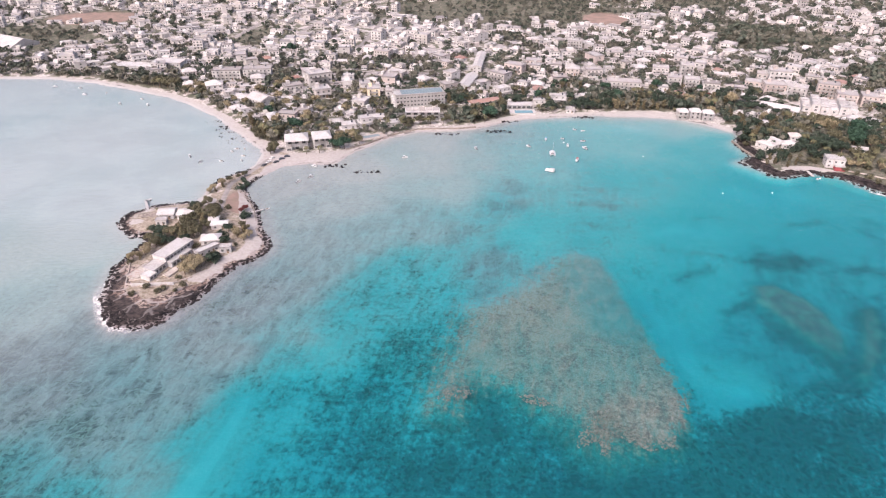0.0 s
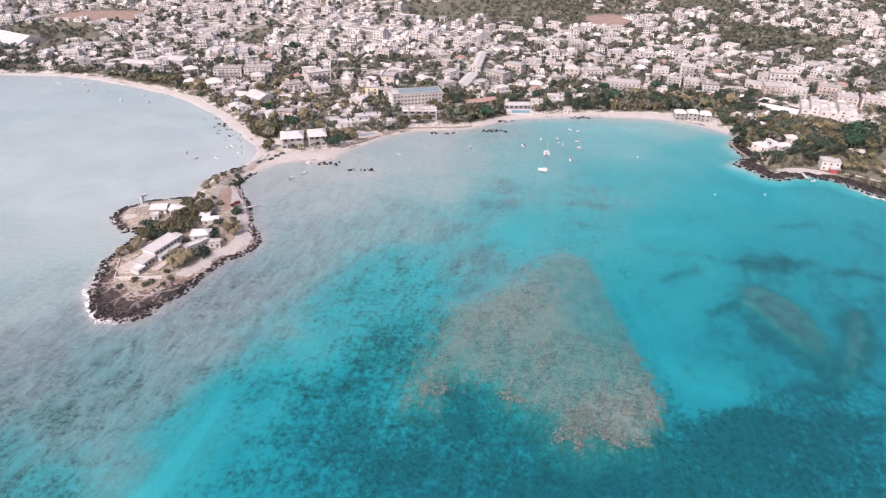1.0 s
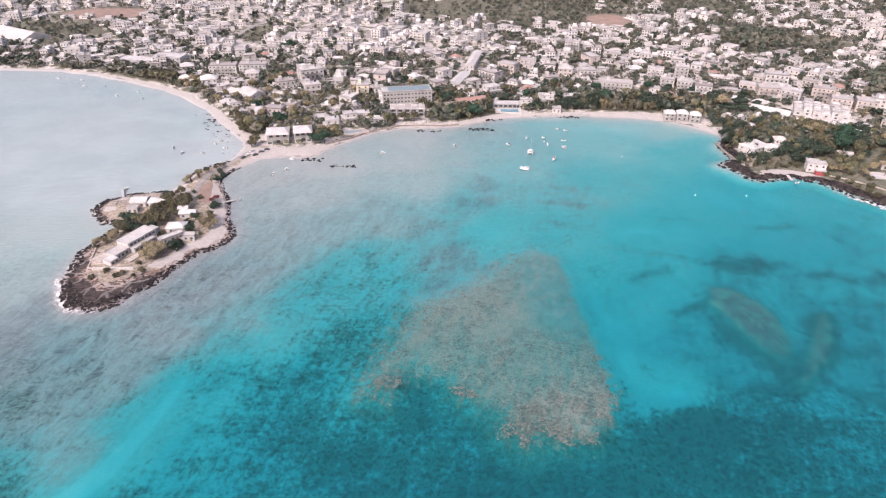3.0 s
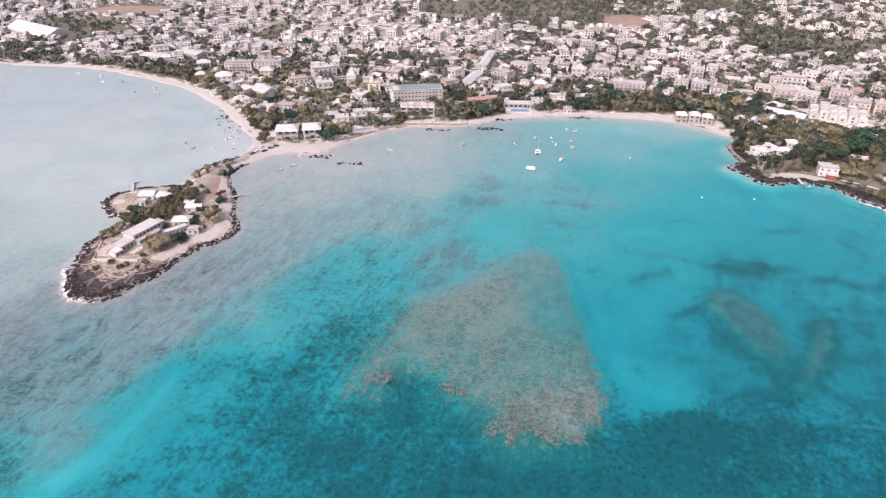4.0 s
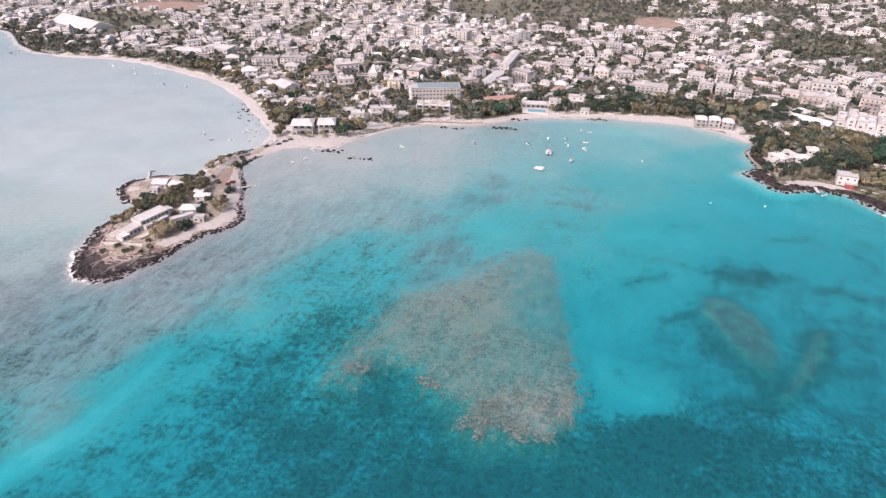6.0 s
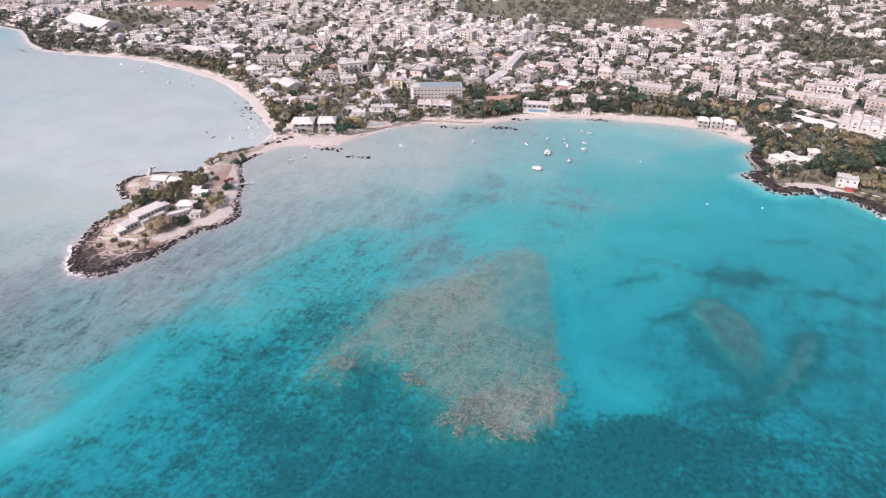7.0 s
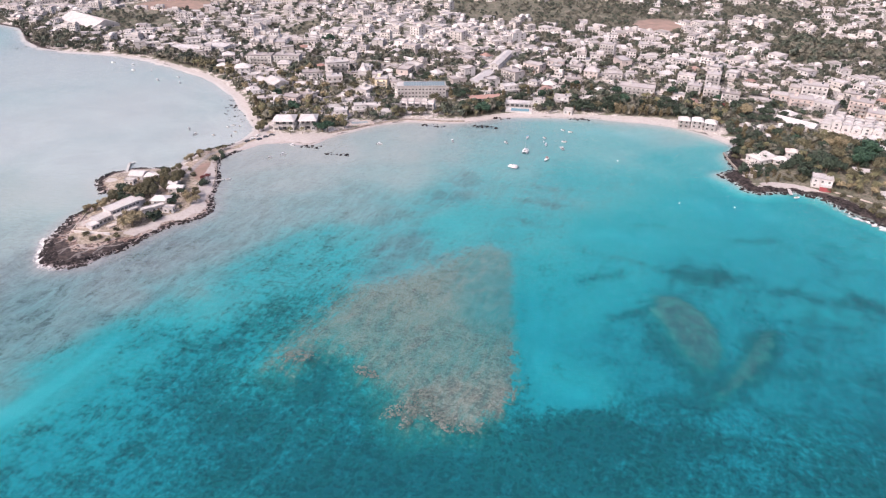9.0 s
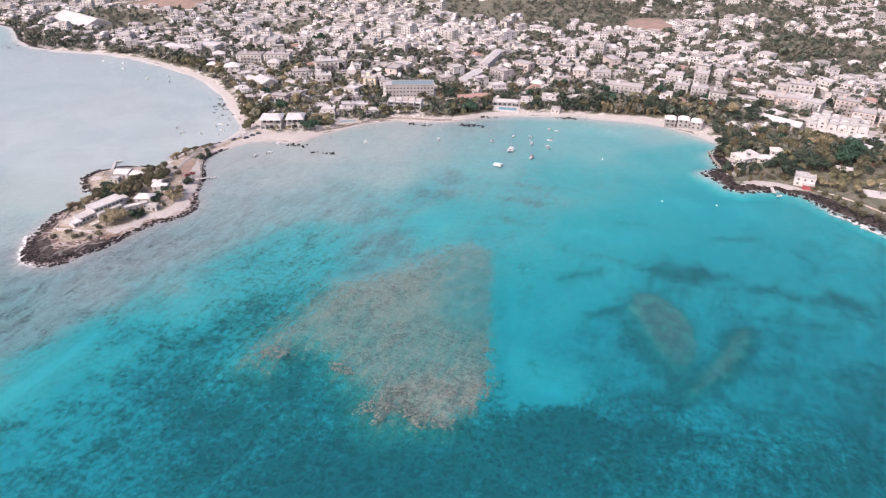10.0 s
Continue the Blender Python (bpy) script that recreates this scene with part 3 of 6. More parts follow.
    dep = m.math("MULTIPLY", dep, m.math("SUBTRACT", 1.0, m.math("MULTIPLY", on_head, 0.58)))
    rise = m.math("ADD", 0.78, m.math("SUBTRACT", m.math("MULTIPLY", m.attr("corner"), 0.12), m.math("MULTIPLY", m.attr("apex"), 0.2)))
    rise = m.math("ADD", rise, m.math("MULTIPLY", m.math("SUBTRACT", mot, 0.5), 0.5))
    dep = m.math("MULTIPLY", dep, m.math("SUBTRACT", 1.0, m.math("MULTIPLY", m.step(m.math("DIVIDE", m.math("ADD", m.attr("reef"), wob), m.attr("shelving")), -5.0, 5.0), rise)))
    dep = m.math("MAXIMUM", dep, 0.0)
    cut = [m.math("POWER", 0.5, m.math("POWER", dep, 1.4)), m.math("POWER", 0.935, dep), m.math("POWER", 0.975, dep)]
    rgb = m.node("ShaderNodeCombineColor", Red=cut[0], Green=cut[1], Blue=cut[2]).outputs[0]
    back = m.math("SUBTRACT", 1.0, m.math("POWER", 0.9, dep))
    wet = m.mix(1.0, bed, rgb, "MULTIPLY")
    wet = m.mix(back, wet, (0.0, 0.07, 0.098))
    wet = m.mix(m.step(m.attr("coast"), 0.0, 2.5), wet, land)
    return m.done(wet, 0.85, normal=m.bump(n3, 0.5, 0.5), spec=0.2)


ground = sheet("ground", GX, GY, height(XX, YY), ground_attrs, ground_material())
tagged(ground, "sandy, rocky and grassy land running down into a shallow reef floor", "ground", kind="structure")


def water_material():
    m = Nodes("sea_water")
    p = m.pos()
    swell = m.noise(m.along(p, 8, 0.12, 0.55), 1.0, 3, 0.6, 0.4)
    chop = m.noise(m.along(p, -12, 0.6, 1.5), 1.0, 4, 0.6)
    h = m.math("ADD", m.math("MULTIPLY", swell, 0.8), m.math("MULTIPLY", chop, 0.35))
    nor = m.bump(h, 0.5, 0.7)
    clear = m.node("ShaderNodeBsdfTransparent", Color=(0.9, 0.99, 1.0)).outputs[0]
    gloss = m.node("ShaderNodeBsdfGlossy", Roughness=0.32, Normal=nor).outputs[0]
    face = m.node("ShaderNodeLayerWeight", Blend=0.5, Normal=nor).outputs["Facing"]
    fres = m.math("ADD", 0.005, m.math("MULTIPLY", m.math("POWER", face, 4.8), 0.98))
    mixed = m.node("ShaderNodeMixShader", Fac=fres)
    m.tree.links.new(clear, mixed.inputs[1])
    m.tree.links.new(gloss, mixed.inputs[2])
    foam = m.node("ShaderNodeBsdfDiffuse", Color=(0.8, 0.79, 0.79)).outputs[0]
    f = m.math("ADD", m.attr("surf"), m.math("MULTIPLY", m.math("SUBTRACT", m.noise(p, 0.3, 7, 0.75), 0.52), 2.6))
    top = m.node("ShaderNodeMixShader", Fac=m.math("MULTIPLY", m.step(f, 0.3, 1.15), 0.85))
    m.tree.links.new(mixed.outputs[0], top.inputs[1])
    m.tree.links.new(foam, top.inputs[2])
    m.tree.links.new(top.outputs[0], m.out.inputs[0])
    return m.mat


SURF = np.exp(-((D + 1.5) / 4.5) ** 2) * np.clip(spots(XX, YY, [(-160, 258, 30, 36, 0), (300, 380, 40, 30, 0)]) * 0.8 + 0.12, 0, 1)
water = sheet("water", GX, GY, np.zeros_like(XX), {"surf": SURF}, water_material(), keep=D < 6)
tagged(water, "clear turquoise sea with light ripples over a reef", "sea", kind="structure")


# ---- builders ----
def part(name, bm, material, parent, label=""):
    """Links a bmesh as one mesh under a thing or a part."""
    me = bpy.data.meshes.new(name)
    bm.to_mesh(me)
    bm.free()
    for mm in material if isinstance(material, (list, tuple)) else [material]:
        me.materials.append(mm)
    ob = new(name, me)
    ob.parent = parent
    return tagged(ob, label)


def box(bm, x, y, z, w, d, h, slot=0, turn=0.0, taper=1.0):
    """A box by the middle of its base."""
    c, s = math.cos(radians(turn)), math.sin(radians(turn))
    vs = []
    for k, (zz, f) in enumerate(((z, 1.0), (z + h, taper))):
        for u, v in ((-1, -1), (1, -1), (1, 1), (-1, 1)):
            a, b = u * w / 2 * f, v * d / 2 * f
            vs.append(bm.verts.new((x + a * c - b * s, y + a * s + b * c, zz)))
    for q in ((3, 2, 1, 0), (4, 5, 6, 7), (0, 1, 5, 4), (1, 2, 6, 5), (2, 3, 7, 6), (3, 0, 4, 7)):
        bm.faces.new([vs[i] for i in q]).material_index = slot
    return vs


def tray(bm, x, y, z, w, d, h, rim, t=0.22, slot=0, inner=None):
    """A slab with a raised rim, in one piece."""
    vs = box(bm, x, y, z, w, d, h, slot)
    top = [f for f in bm.faces if set(f.verts) == set(vs[4:])][0] if len(bm.faces) == 6 else list({f for f in vs[4].link_faces} & {f for f in vs[6].link_faces})[0]
    got = bmesh.ops.inset_individual(bm, faces=[top], thickness=t)
    for v in top.verts:
        v.co.z -= rim
    if inner is not None:
        top.material_index = inner
    return top


def parapet(bm, x, y, z, w, d, h, t=0.22):
    box(bm, x, y - d / 2 + t / 2, z, w, t, h)
    box(bm, x, y + d / 2 - t / 2, z, w, t, h)
    box(bm, x - w / 2 + t / 2, y, z, t, d - 2 * t, h)
    box(bm, x + w / 2 - t / 2, y, z, t, d - 2 * t, h)


def pitched(bm, x, y, z, w, d, rise, ridge, eave=0.6, thick=0.18):
    """A hipped roof (ridge shorter than w) or a gabled one, ridge along x."""
    w, d = w + 2 * eave, d + 2 * eave
    low = [bm.verts.new((x + u * w / 2, y + v * d / 2, z)) for u, v in ((-1, -1), (1, -1), (1, 1), (-1, 1))]
    mid = [bm.verts.new((v.co.x, v.co.y, z + thick)) for v in low]
    top = [bm.verts.new((x + s * ridge / 2, y, z + thick + rise)) for s in (-1, 1)]
    bm.faces.new(low[::-1])
    for i in range(4):
        j = (i + 1) % 4
        bm.faces.new((low[i], low[j], mid[j], mid[i]))
    bm.faces.new((mid[0], mid[1], top[1], top[0]))
    bm.faces.new((mid[2], mid[3], top[0], top[1]))
    bm.faces.new((mid[1], mid[2], top[1]))
    bm.faces.new((mid[3], mid[0], top[0]))


WINDOWS = {}
DEEP = [True]  # landmark windows carry their panes as parts


def window_mesh(w, h, frame_mat):
    """A framed opening that faces -y, its middle at the origin."""
    key = (round(w, 2), round(h, 2), frame_mat.name)
    if key not in WINDOWS:
        bm = bmesh.new()
        vs = box(bm, 0, -0.06, -h / 2, w, 0.24, h)
        front = list(set(vs[0].link_faces) & set(vs[5].link_faces))[0]
        bmesh.ops.inset_individual(bm, faces=[front], thickness=0.1)
        for v in front.verts:
            v.co.y += 0.09
        front.material_index = 1
        me = bpy.data.meshes.new("window")
        bm.to_mesh(me)
        bm.free()
        me.materials.append(frame_mat)
        me.materials.append(M_GLASS)
        WINDOWS[key] = me
    return WINDOWS[key]


def window(parent, x, y, z, w, h, side="front", frame_mat=None):
    ob = new("window", window_mesh(w, h, frame_mat or M_WHITE))
    ob.parent = parent
    ob.matrix_basis = pose(x, y, z, 0, 0, {"front": 0, "right": 90, "left": -90, "back": 180}[side])
    if DEEP[0]:
        key = ("pane", round(w, 2), round(h, 2))
        if key not in WINDOWS:
            bm = bmesh.new()
            box(bm, 0, -0.1, -h / 2 + 0.13, w - 0.26, 0.03, h - 0.26)
            WINDOWS[key] = bpy.data.meshes.new("pane")
            bm.to_mesh(WINDOWS[key])
            bm.free()
            WINDOWS[key].materials.append(M_GLASS)
        pane = new("pane", WINDOWS[key])
        pane.parent = ob
    return ob


def windows(parent, x, y, z, w, d, floors, fh, cols, sides, ww=1.3, wh=1.25):
    for f in range(floors):
        zz = z + f * fh + fh * 0.52
        for i in range(cols):
            window(parent, x - w / 2 + w * (i + 0.5) / cols, y - d / 2, zz, ww, wh)
        for i in range(sides):
            v = y - d / 2 + d * (i + 0.5) / sides
            window(parent, x - w / 2, v, zz, ww, wh, "left")
            window(parent, x + w / 2, v, zz, ww, wh, "right")


def balcony(parent, x, y, z, w, depth=1.5):
    bm = bmesh.new()
    tray(bm, x, y - depth / 2, z - 0.16, w, depth, 1.06, 0.9, 0.12)
    return part("balcony", bm, M_WHITE, parent)


def building(name, w, d, floors, roof="flat", wall=None, roofing=None, cols=3, sides=1, fh=3.0, balconies=0, setback=0.0, tank=True, porch=False, stair=False, annex=0, yard=False, label="", category="house", group=""):
    """A house that faces -y, standing on the origin; its walls go a metre into the ground."""
    wall, roofing = wall or M_WALL, roofing or M_ROOF
    root = tagged(new(name), label, category, group)
    low = floors - 1 if setback else floors
    bm = bmesh.new()
    box(bm, 0, 0, -1.2, w, d, 1.2 + low * fh)
    part("wall", bm, wall, root)
    if setback:
        bm = bmesh.new()
        box(bm, w * 0.06, setback / 2, low * fh + 0.25, w * 0.82, d - setback, fh)
        part("upper_wall", bm, wall, root)
    if porch:
        for s in (-1, 0, 1):
            bm = bmesh.new()
            box(bm, s * (w / 2 - 0.3), -d / 2 - 2.2, -1, 0.28, 0.28, 3.6)
            part("porch_post", bm, wall, root)
        bm = bmesh.new()
        box(bm, 0, -d / 2 - 1.45, 2.6, w, 2.4, 0.2)
        part("porch_roof", bm, roofing, root)
    bm = bmesh.new()
    top = low * fh
    if roof == "flat":
        tray(bm, 0, 0, top, w + 0.5, d + 0.5, 0.8, 0.55)
    elif roof == "hip":
        pitched(bm, 0, 0, top, w, d, d * 0.28, max(w - d, 1.0))
    else:
        pitched(bm, 0, 0, top, w, d, d * 0.2, w + 1.2)
    part("roof", bm, roofing, root)
    if setback:
        bm = bmesh.new()
        tray(bm, w * 0.06, setback / 2, top + 0.25 + fh, w * 0.82 + 0.5, d - setback + 0.5, 0.6, 0.4)
        part("upper_roof", bm, roofing, root)
    if stair and roof == "flat":
        bm = bmesh.new()
        box(bm, -w * 0.22, d * 0.2, top + 0.25, 2.6, 3.2, 2.3)
        box(bm, -w * 0.22, d * 0.2, top + 2.55, 3.0, 3.6, 0.15)
        part("stair_head", bm, wall, root)
    if tank and roof == "flat":
        bm = bmesh.new()
        bmesh.ops.create_cone(bm, cap_ends=True, segments=10, radius1=0.65, radius2=0.6, depth=1.3, matrix=pose(w * 0.28, d * 0.25, top + 0.9 + (fh + 0.25 if setback else 0)))
        part("water_tank", bm, M_HULLDARK if cols % 2 else M_GREYROOF, root)
    if annex:
        bm = bmesh.new()
        box(bm, annex * (w / 2 + 2.0), d * 0.12, -1.2, 3.9, d * 0.6, 3.8)
        part("annex", bm, wall, root)
        bm = bmesh.new()
        tray(bm, annex * (w / 2 + 2.1), d * 0.12, 2.6, 4.2, d * 0.6 + 0.4, 0.4, 0.25, 0.15)
        part("annex_roof", bm, roofing, root)
    if yard:
        bm = bmesh.new()
        tray(bm, 0.4, -d / 2 - 3.3, -1.2, w + 4, 6.2, 2.4, 1.15, 0.2)
        part("yard_wall", bm, wall, root)
    windows(root, 0, 0, 0, w, d, low, fh, cols, sides)
    if setback:
        windows(root, w * 0.06, setback / 2, low * fh + 0.25, w * 0.82, d - setback, 1, fh, max(cols - 1, 2), 1)
    for f in range(1, balconies + 1):
        balcony(root, 0, -d / 2, f * fh, w * 0.7)
    bm = bmesh.new()
    box(bm, w * 0.2, -d / 2 - 0.04, -0.2, 1.1, 0.12, 2.3)
    part("door", bm, M_TIMBER, root)
    return root


def put(ob, x, y, turn=0.0, sink=0.0, scale=1.0):
    ob.matrix_basis = pose(x, y, z_at(x, y) - sink, 0, 0, turn) @ Matrix.Scale(scale, 4)
    return ob


# ---- trees ----
rng = np.random.default_rng(4)


def leaf_cloud(centres, radii, each, size, droop=0.0, flat=0.75):
    """Small leaf faces scattered over the skins of some clumps: corner points, four to a leaf."""
    out = []
    for (cx, cy, cz), r in zip(centres, radii):
        n = rng.normal(size=(each, 3))
        n[:, 2] = n[:, 2] * 0.8 + 0.25
        n /= np.linalg.norm(n, axis=1)[:, None]
        p = np.array([cx, cy, cz]) + n * np.array([r, r, r * flat]) * rng.uniform(0.6, 1.08, (each, 1))
        face = n + rng.normal(size=(each, 3)) * 0.32
        face /= np.linalg.norm(face, axis=1)[:, None]
        u = np.cross(face, rng.normal(size=(each, 3)))
        if droop:
            u = u * (1 - droop) + np.array([0, 0, -1.0]) * droop
        u /= np.linalg.norm(u, axis=1)[:, None]
        v = np.cross(face, u)
        s = size * rng.uniform(0.6, 1.3, (each, 1))
        a, b = u * s * (1.5 if droop else 1.0), v * s * (0.6 if droop else 0.8)
        out.append(np.stack([p - a * 0.5, p + b * 0.5 + face * s * 0.1, p + a * 0.5, p - b * 0.5 + face * s * 0.1], 1))
    return np.concatenate(out)


def leaf_mesh(name, quads, material):
    n = len(quads)
    me = bpy.data.meshes.new(name)
    me.vertices.add(n * 4)
    me.vertices.foreach_set("co", quads.astype(np.float32).ravel())
    me.loops.add(n * 4)
    me.loops.foreach_set("vertex_index", np.arange(n * 4, dtype=np.int32))
    me.polygons.add(n)
    me.polygons.foreach_set("loop_start", np.arange(0, n * 4, 4, dtype=np.int32))
    me.update(calc_edges=True)
    me.polygons.foreach_set("use_smooth", np.zeros(n, bool))
    me.materials.append(material)
    return me


def limbs(bm, tall, r, branches, spread):
    """A tapered trunk with limbs."""
    def stick(a, b, r1, r2):
        v = Vector(b) - Vector(a)
        m = Matrix.Translation((Vector(a) + Vector(b)) / 2) @ v.to_track_quat("Z", "Y").to_matrix().to_4x4()
        bmesh.ops.create_cone(bm, cap_ends=False, segments=6, radius1=r1, radius2=r2, depth=v.length, matrix=m)
    fork = (rng.uniform(-0.3, 0.3), rng.uniform(-0.3, 0.3), tall * 0.45)
    stick((0, 0, -0.6), fork, r, r * 0.7)
    for k in range(branches):
        a = 6.283 * k / branches + rng.uniform(-0.4, 0.4)
        q = spread * rng.uniform(0.5, 0.9)
        stick(fork, (q * math.cos(a), q * math.sin(a), tall * rng.uniform(0.7, 0.95)), r * 0.55, r * 0.15)


def crown_shape(kind):
    """Clump centres, clump radii and leaf settings of a tree of that kind, about 8 m tall."""
    if kind == "broad":
        k = 11
        a, q = rng.uniform(0, 6.283, k), 3.0 * np.sqrt(rng.uniform(0, 1, k))
        z = 5.6 - 0.22 * q ** 1.6 + rng.uniform(-0.9, 0.7, k)
        return np.stack([q * np.cos(a), q * np.sin(a), z], 1), rng.uniform(1.3, 2.1, k), 95, 0.78, 0.0, 0.75
    if kind == "tall":
        k = 15
        z = np.linspace(2.6, 10.8, k)
        q = 2.5 * np.sin(np.clip((z - 0.3) / 11.6, 0, 1) * 3.0) ** 0.7 * rng.uniform(0.35, 1.0, k)
        a = rng.uniform(0, 6.283, k)
        return np.stack([q * np.cos(a), q * np.sin(a), z + rng.uniform(-0.6, 0.6, k)], 1), rng.uniform(0.9, 1.45, k), 68, 0.8, 0.55, 1.25
    k = 6
    a, q = rng.uniform(0, 6.283, k), 1.3 * np.sqrt(rng.uniform(0, 1, k))
    return np.stack([q * np.cos(a), q * np.sin(a), rng.uniform(0.6, 1.7, k)], 1), rng.uniform(0.7, 1.2, k), 50, 0.55, 0.0, 0.85


def tree(kind, material, label, name="tree", category="tree"):
    root = tagged(new(name), label, category)
    bm = bmesh.new()
    if kind == "broad":
        limbs(bm, 6.2, 0.32, 6, 3.2)
    elif kind == "tall":
        limbs(bm, 10.5, 0.26, 7, 1.5)
    else:
        limbs(bm, 1.6, 0.1, 4, 1.0)
    part("trunk", bm, M_TRUNK, root)
    c, r, each, size, droop, flat = crown_shape(kind)
    crown = new("crown", leaf_mesh("crown", leaf_cloud(c, r, each, size, droop, flat), material))
    crown.parent = root
    return root


def palm(label):
    root = tagged(new("palm_tree"), label, "palm tree")
    bm = bmesh.new()
    lean, tall, n = rng.uniform(-0.8, 0.8), rng.uniform(6.0, 8.0), 6
    for i in range(n):
        a = Vector((lean * (i / n) ** 2, 0, -0.5 + (tall + 0.5) * i / n))
        b = Vector((lean * ((i + 1) / n) ** 2, 0, -0.5 + (tall + 0.5) * (i + 1) / n))
        v = b - a
        bmesh.ops.create_cone(bm, cap_ends=False, segments=7, radius1=0.2 - 0.015 * i, radius2=0.19 - 0.015 * i, depth=v.length, matrix=Matrix.Translation((a + b) / 2) @ v.to_track_quat("Z", "Y").to_matrix().to_4x4())
    part("trunk", bm, M_TRUNK, root)
    bm = bmesh.new()
    for k in range(30):
        a = 6.283 * k / 30 + rng.uniform(-0.2, 0.2)
        up, reach = rng.uniform(-0.3, 1.1), rng.uniform(1.9, 2.8)
        side = Vector((-math.sin(a), math.cos(a), 0))
        last = None
        for i in range(6):
            u = i / 5
            p = Vector((lean + reach * u * math.cos(a), reach * u * math.sin(a), tall + up * u * 1.6 - 2.3 * u * u))
            half = 0.3 * math.sin(0.35 + 2.6 * u)
            row = [bm.verts.new(p - side * half - Vector((0, 0, half * 0.6))), bm.verts.new(p), bm.verts.new(p + side * half - Vector((0, 0, half * 0.6)))]
            if last:
                bm.faces.new((last[0], last[1], row[1], row[0]))
                bm.faces.new((last[1], last[2], row[2], row[1]))
            last = row
    part("crown", bm, M_PALM, root)
    return root


class Kinds:
    """Hands out copies of a few models, one after another."""

    def __init__(self, models):
        self.models, self.used = models, set()

    def put(self, i, x, y, turn, scale=1.0, stretch=1.0, sink=0.15):
        ob = self.models[i % len(self.models)]
        m = pose(x, y, z_at(x, y) - sink, 0, 0, turn) @ Matrix.Diagonal((scale, scale, scale * stretch, 1))
        if ob.name in self.used:
            return copy_thing(ob, m)
        self.used.add(ob.name)
        ob.matrix_basis = m
        return ob

    def drop_unused(self):
        for ob in self.models:
            if ob.name not in self.used:
                for o in (*ob.children_recursive, ob):
                    bpy.data.objects.remove(o)


BROAD = Kinds([tree("broad", M_LEAF, "broad-crowned dark green tree among the houses") for _ in range(6)])
GREEN = Kinds([tree("broad", M_LEAFGREEN, "dense bright green round-crowned tree", "round_tree") for _ in range(3)])
OLIVE = Kinds([tree("broad", M_OLIVE, "olive-brown dry-season tree with a loose crown", "dry_season_tree") for _ in range(5)])
TALL = Kinds([tree("tall", M_CASUARINA, "tall feathery olive-brown casuarina tree", "casuarina_tree") for _ in range(5)])
TALLDARK = Kinds([tree("tall", M_LEAF, "tall dark green feathery casuarina tree", "casuarina_tree") for _ in range(4)])
DRY = Kinds([tree("broad", M_DRY, "yellow-brown half-dry tree with thin foliage", "dry_tree") for _ in range(3)])
RED = Kinds([tree("broad", M_REDLEAF, "red-flowering flamboyant tree with a flat crown") for _ in range(2)])
BUSH = Kinds([tree("bush", M_OLIVE, "low olive-brown garden shrub", "shrub", "shrub") for _ in range(3)])
BUSHDARK = Kinds([tree("bush", M_LEAF, "low dark green garden shrub", "shrub", "shrub") for _ in range(3)])
PALM = Kinds([palm("coconut palm with yellowing fronds") for _ in range(4)])
TAKEN = []


def free(x, y, r):
    return all((x - a) ** 2 + (y - b) ** 2 > (r + q) ** 2 for a, b, q in TAKEN)


def grow(kinds, spots_, size, stretch=1.0):
    for k, (x, y) in enumerate(spots_):
        kinds.put(k, x, y, rng.uniform(0, 360), 1.25 * size * rng.uniform(0.85, 1.15), stretch * rng.uniform(0.9, 1.1))
        TAKEN.append((x, y, 2.0 * size))


# ---- landmark buildings along the shore ----
def place(ob, x, y, turn, r):
    TAKEN.append((x, y, r))
    return put(ob, x, y, turn)


def long_hotel():
    """Three storeys, two rows of recessed balconies, solar panels along the roof."""
    root = tagged(new("hotel"), "white three-storey hotel with solar panels on its flat roof", "hotel")
    w, d, h = 42.0, 15.0, 10.0
    bm = bmesh.new()
    box(bm, 0, 0.2, -1.5, w, d - 0.4, h + 1.5)
    part("wall", bm, M_WHITE, root)
    for i in range(15):
        bm = bmesh.new()
        box(bm, -w / 2 + 0.15 + i * (w - 0.3) / 14, -d / 2 + 0.3, -1.5, 0.3, 1.8, h + 1.5)
        part("balcony_wall", bm, M_WHITE, root)
    bm = bmesh.new()
    tray(bm, 0, 0, h, w + 1, d + 0.8, 1.0, 0.7, 0.3)
    part("roof", bm, M_WHITEROOF, root)
    for f in range(3):
        for i in range(14):
            x = -w / 2 + (i + 0.5) * w / 14
            window(root, x, -d / 2 + 0.4, f * 3.2 + 1.5, 1.5, 1.1)
            if f:
                bm = bmesh.new()
                box(bm, x, -d / 2 + 0.2, f * 3.2 - 0.1, w / 14 - 0.3, 1.6, 0.18)
                box(bm, x, -d / 2 - 0.5, f * 3.2 + 0.08, w / 14 - 0.3, 0.12, 0.8)
                part("balcony", bm, M_WHITE, root)
    for i in range(16):
        for j in range(3):
            bm = bmesh.new()
            vs = box(bm, -14.5 + i * 2.25, -3.0 + j * 3.4, h + 0.7, 2.1, 3.1, 0.12)
            for v in vs:
                v.co.z += (v.co.y - (-3.0 + j * 3.4)) * 0.16
            part("solar_panel", bm, M_SOLAR, root)
    for k in range(6):
        bm = bmesh.new()
        box(bm, -w / 2 - 1.2, -d / 2 + 2 + k * 2.2, -1.5, 2.2, 2.2, 1.9 + k * 1.6)
        part("stair_step", bm, M_WHITE, root)
    return root


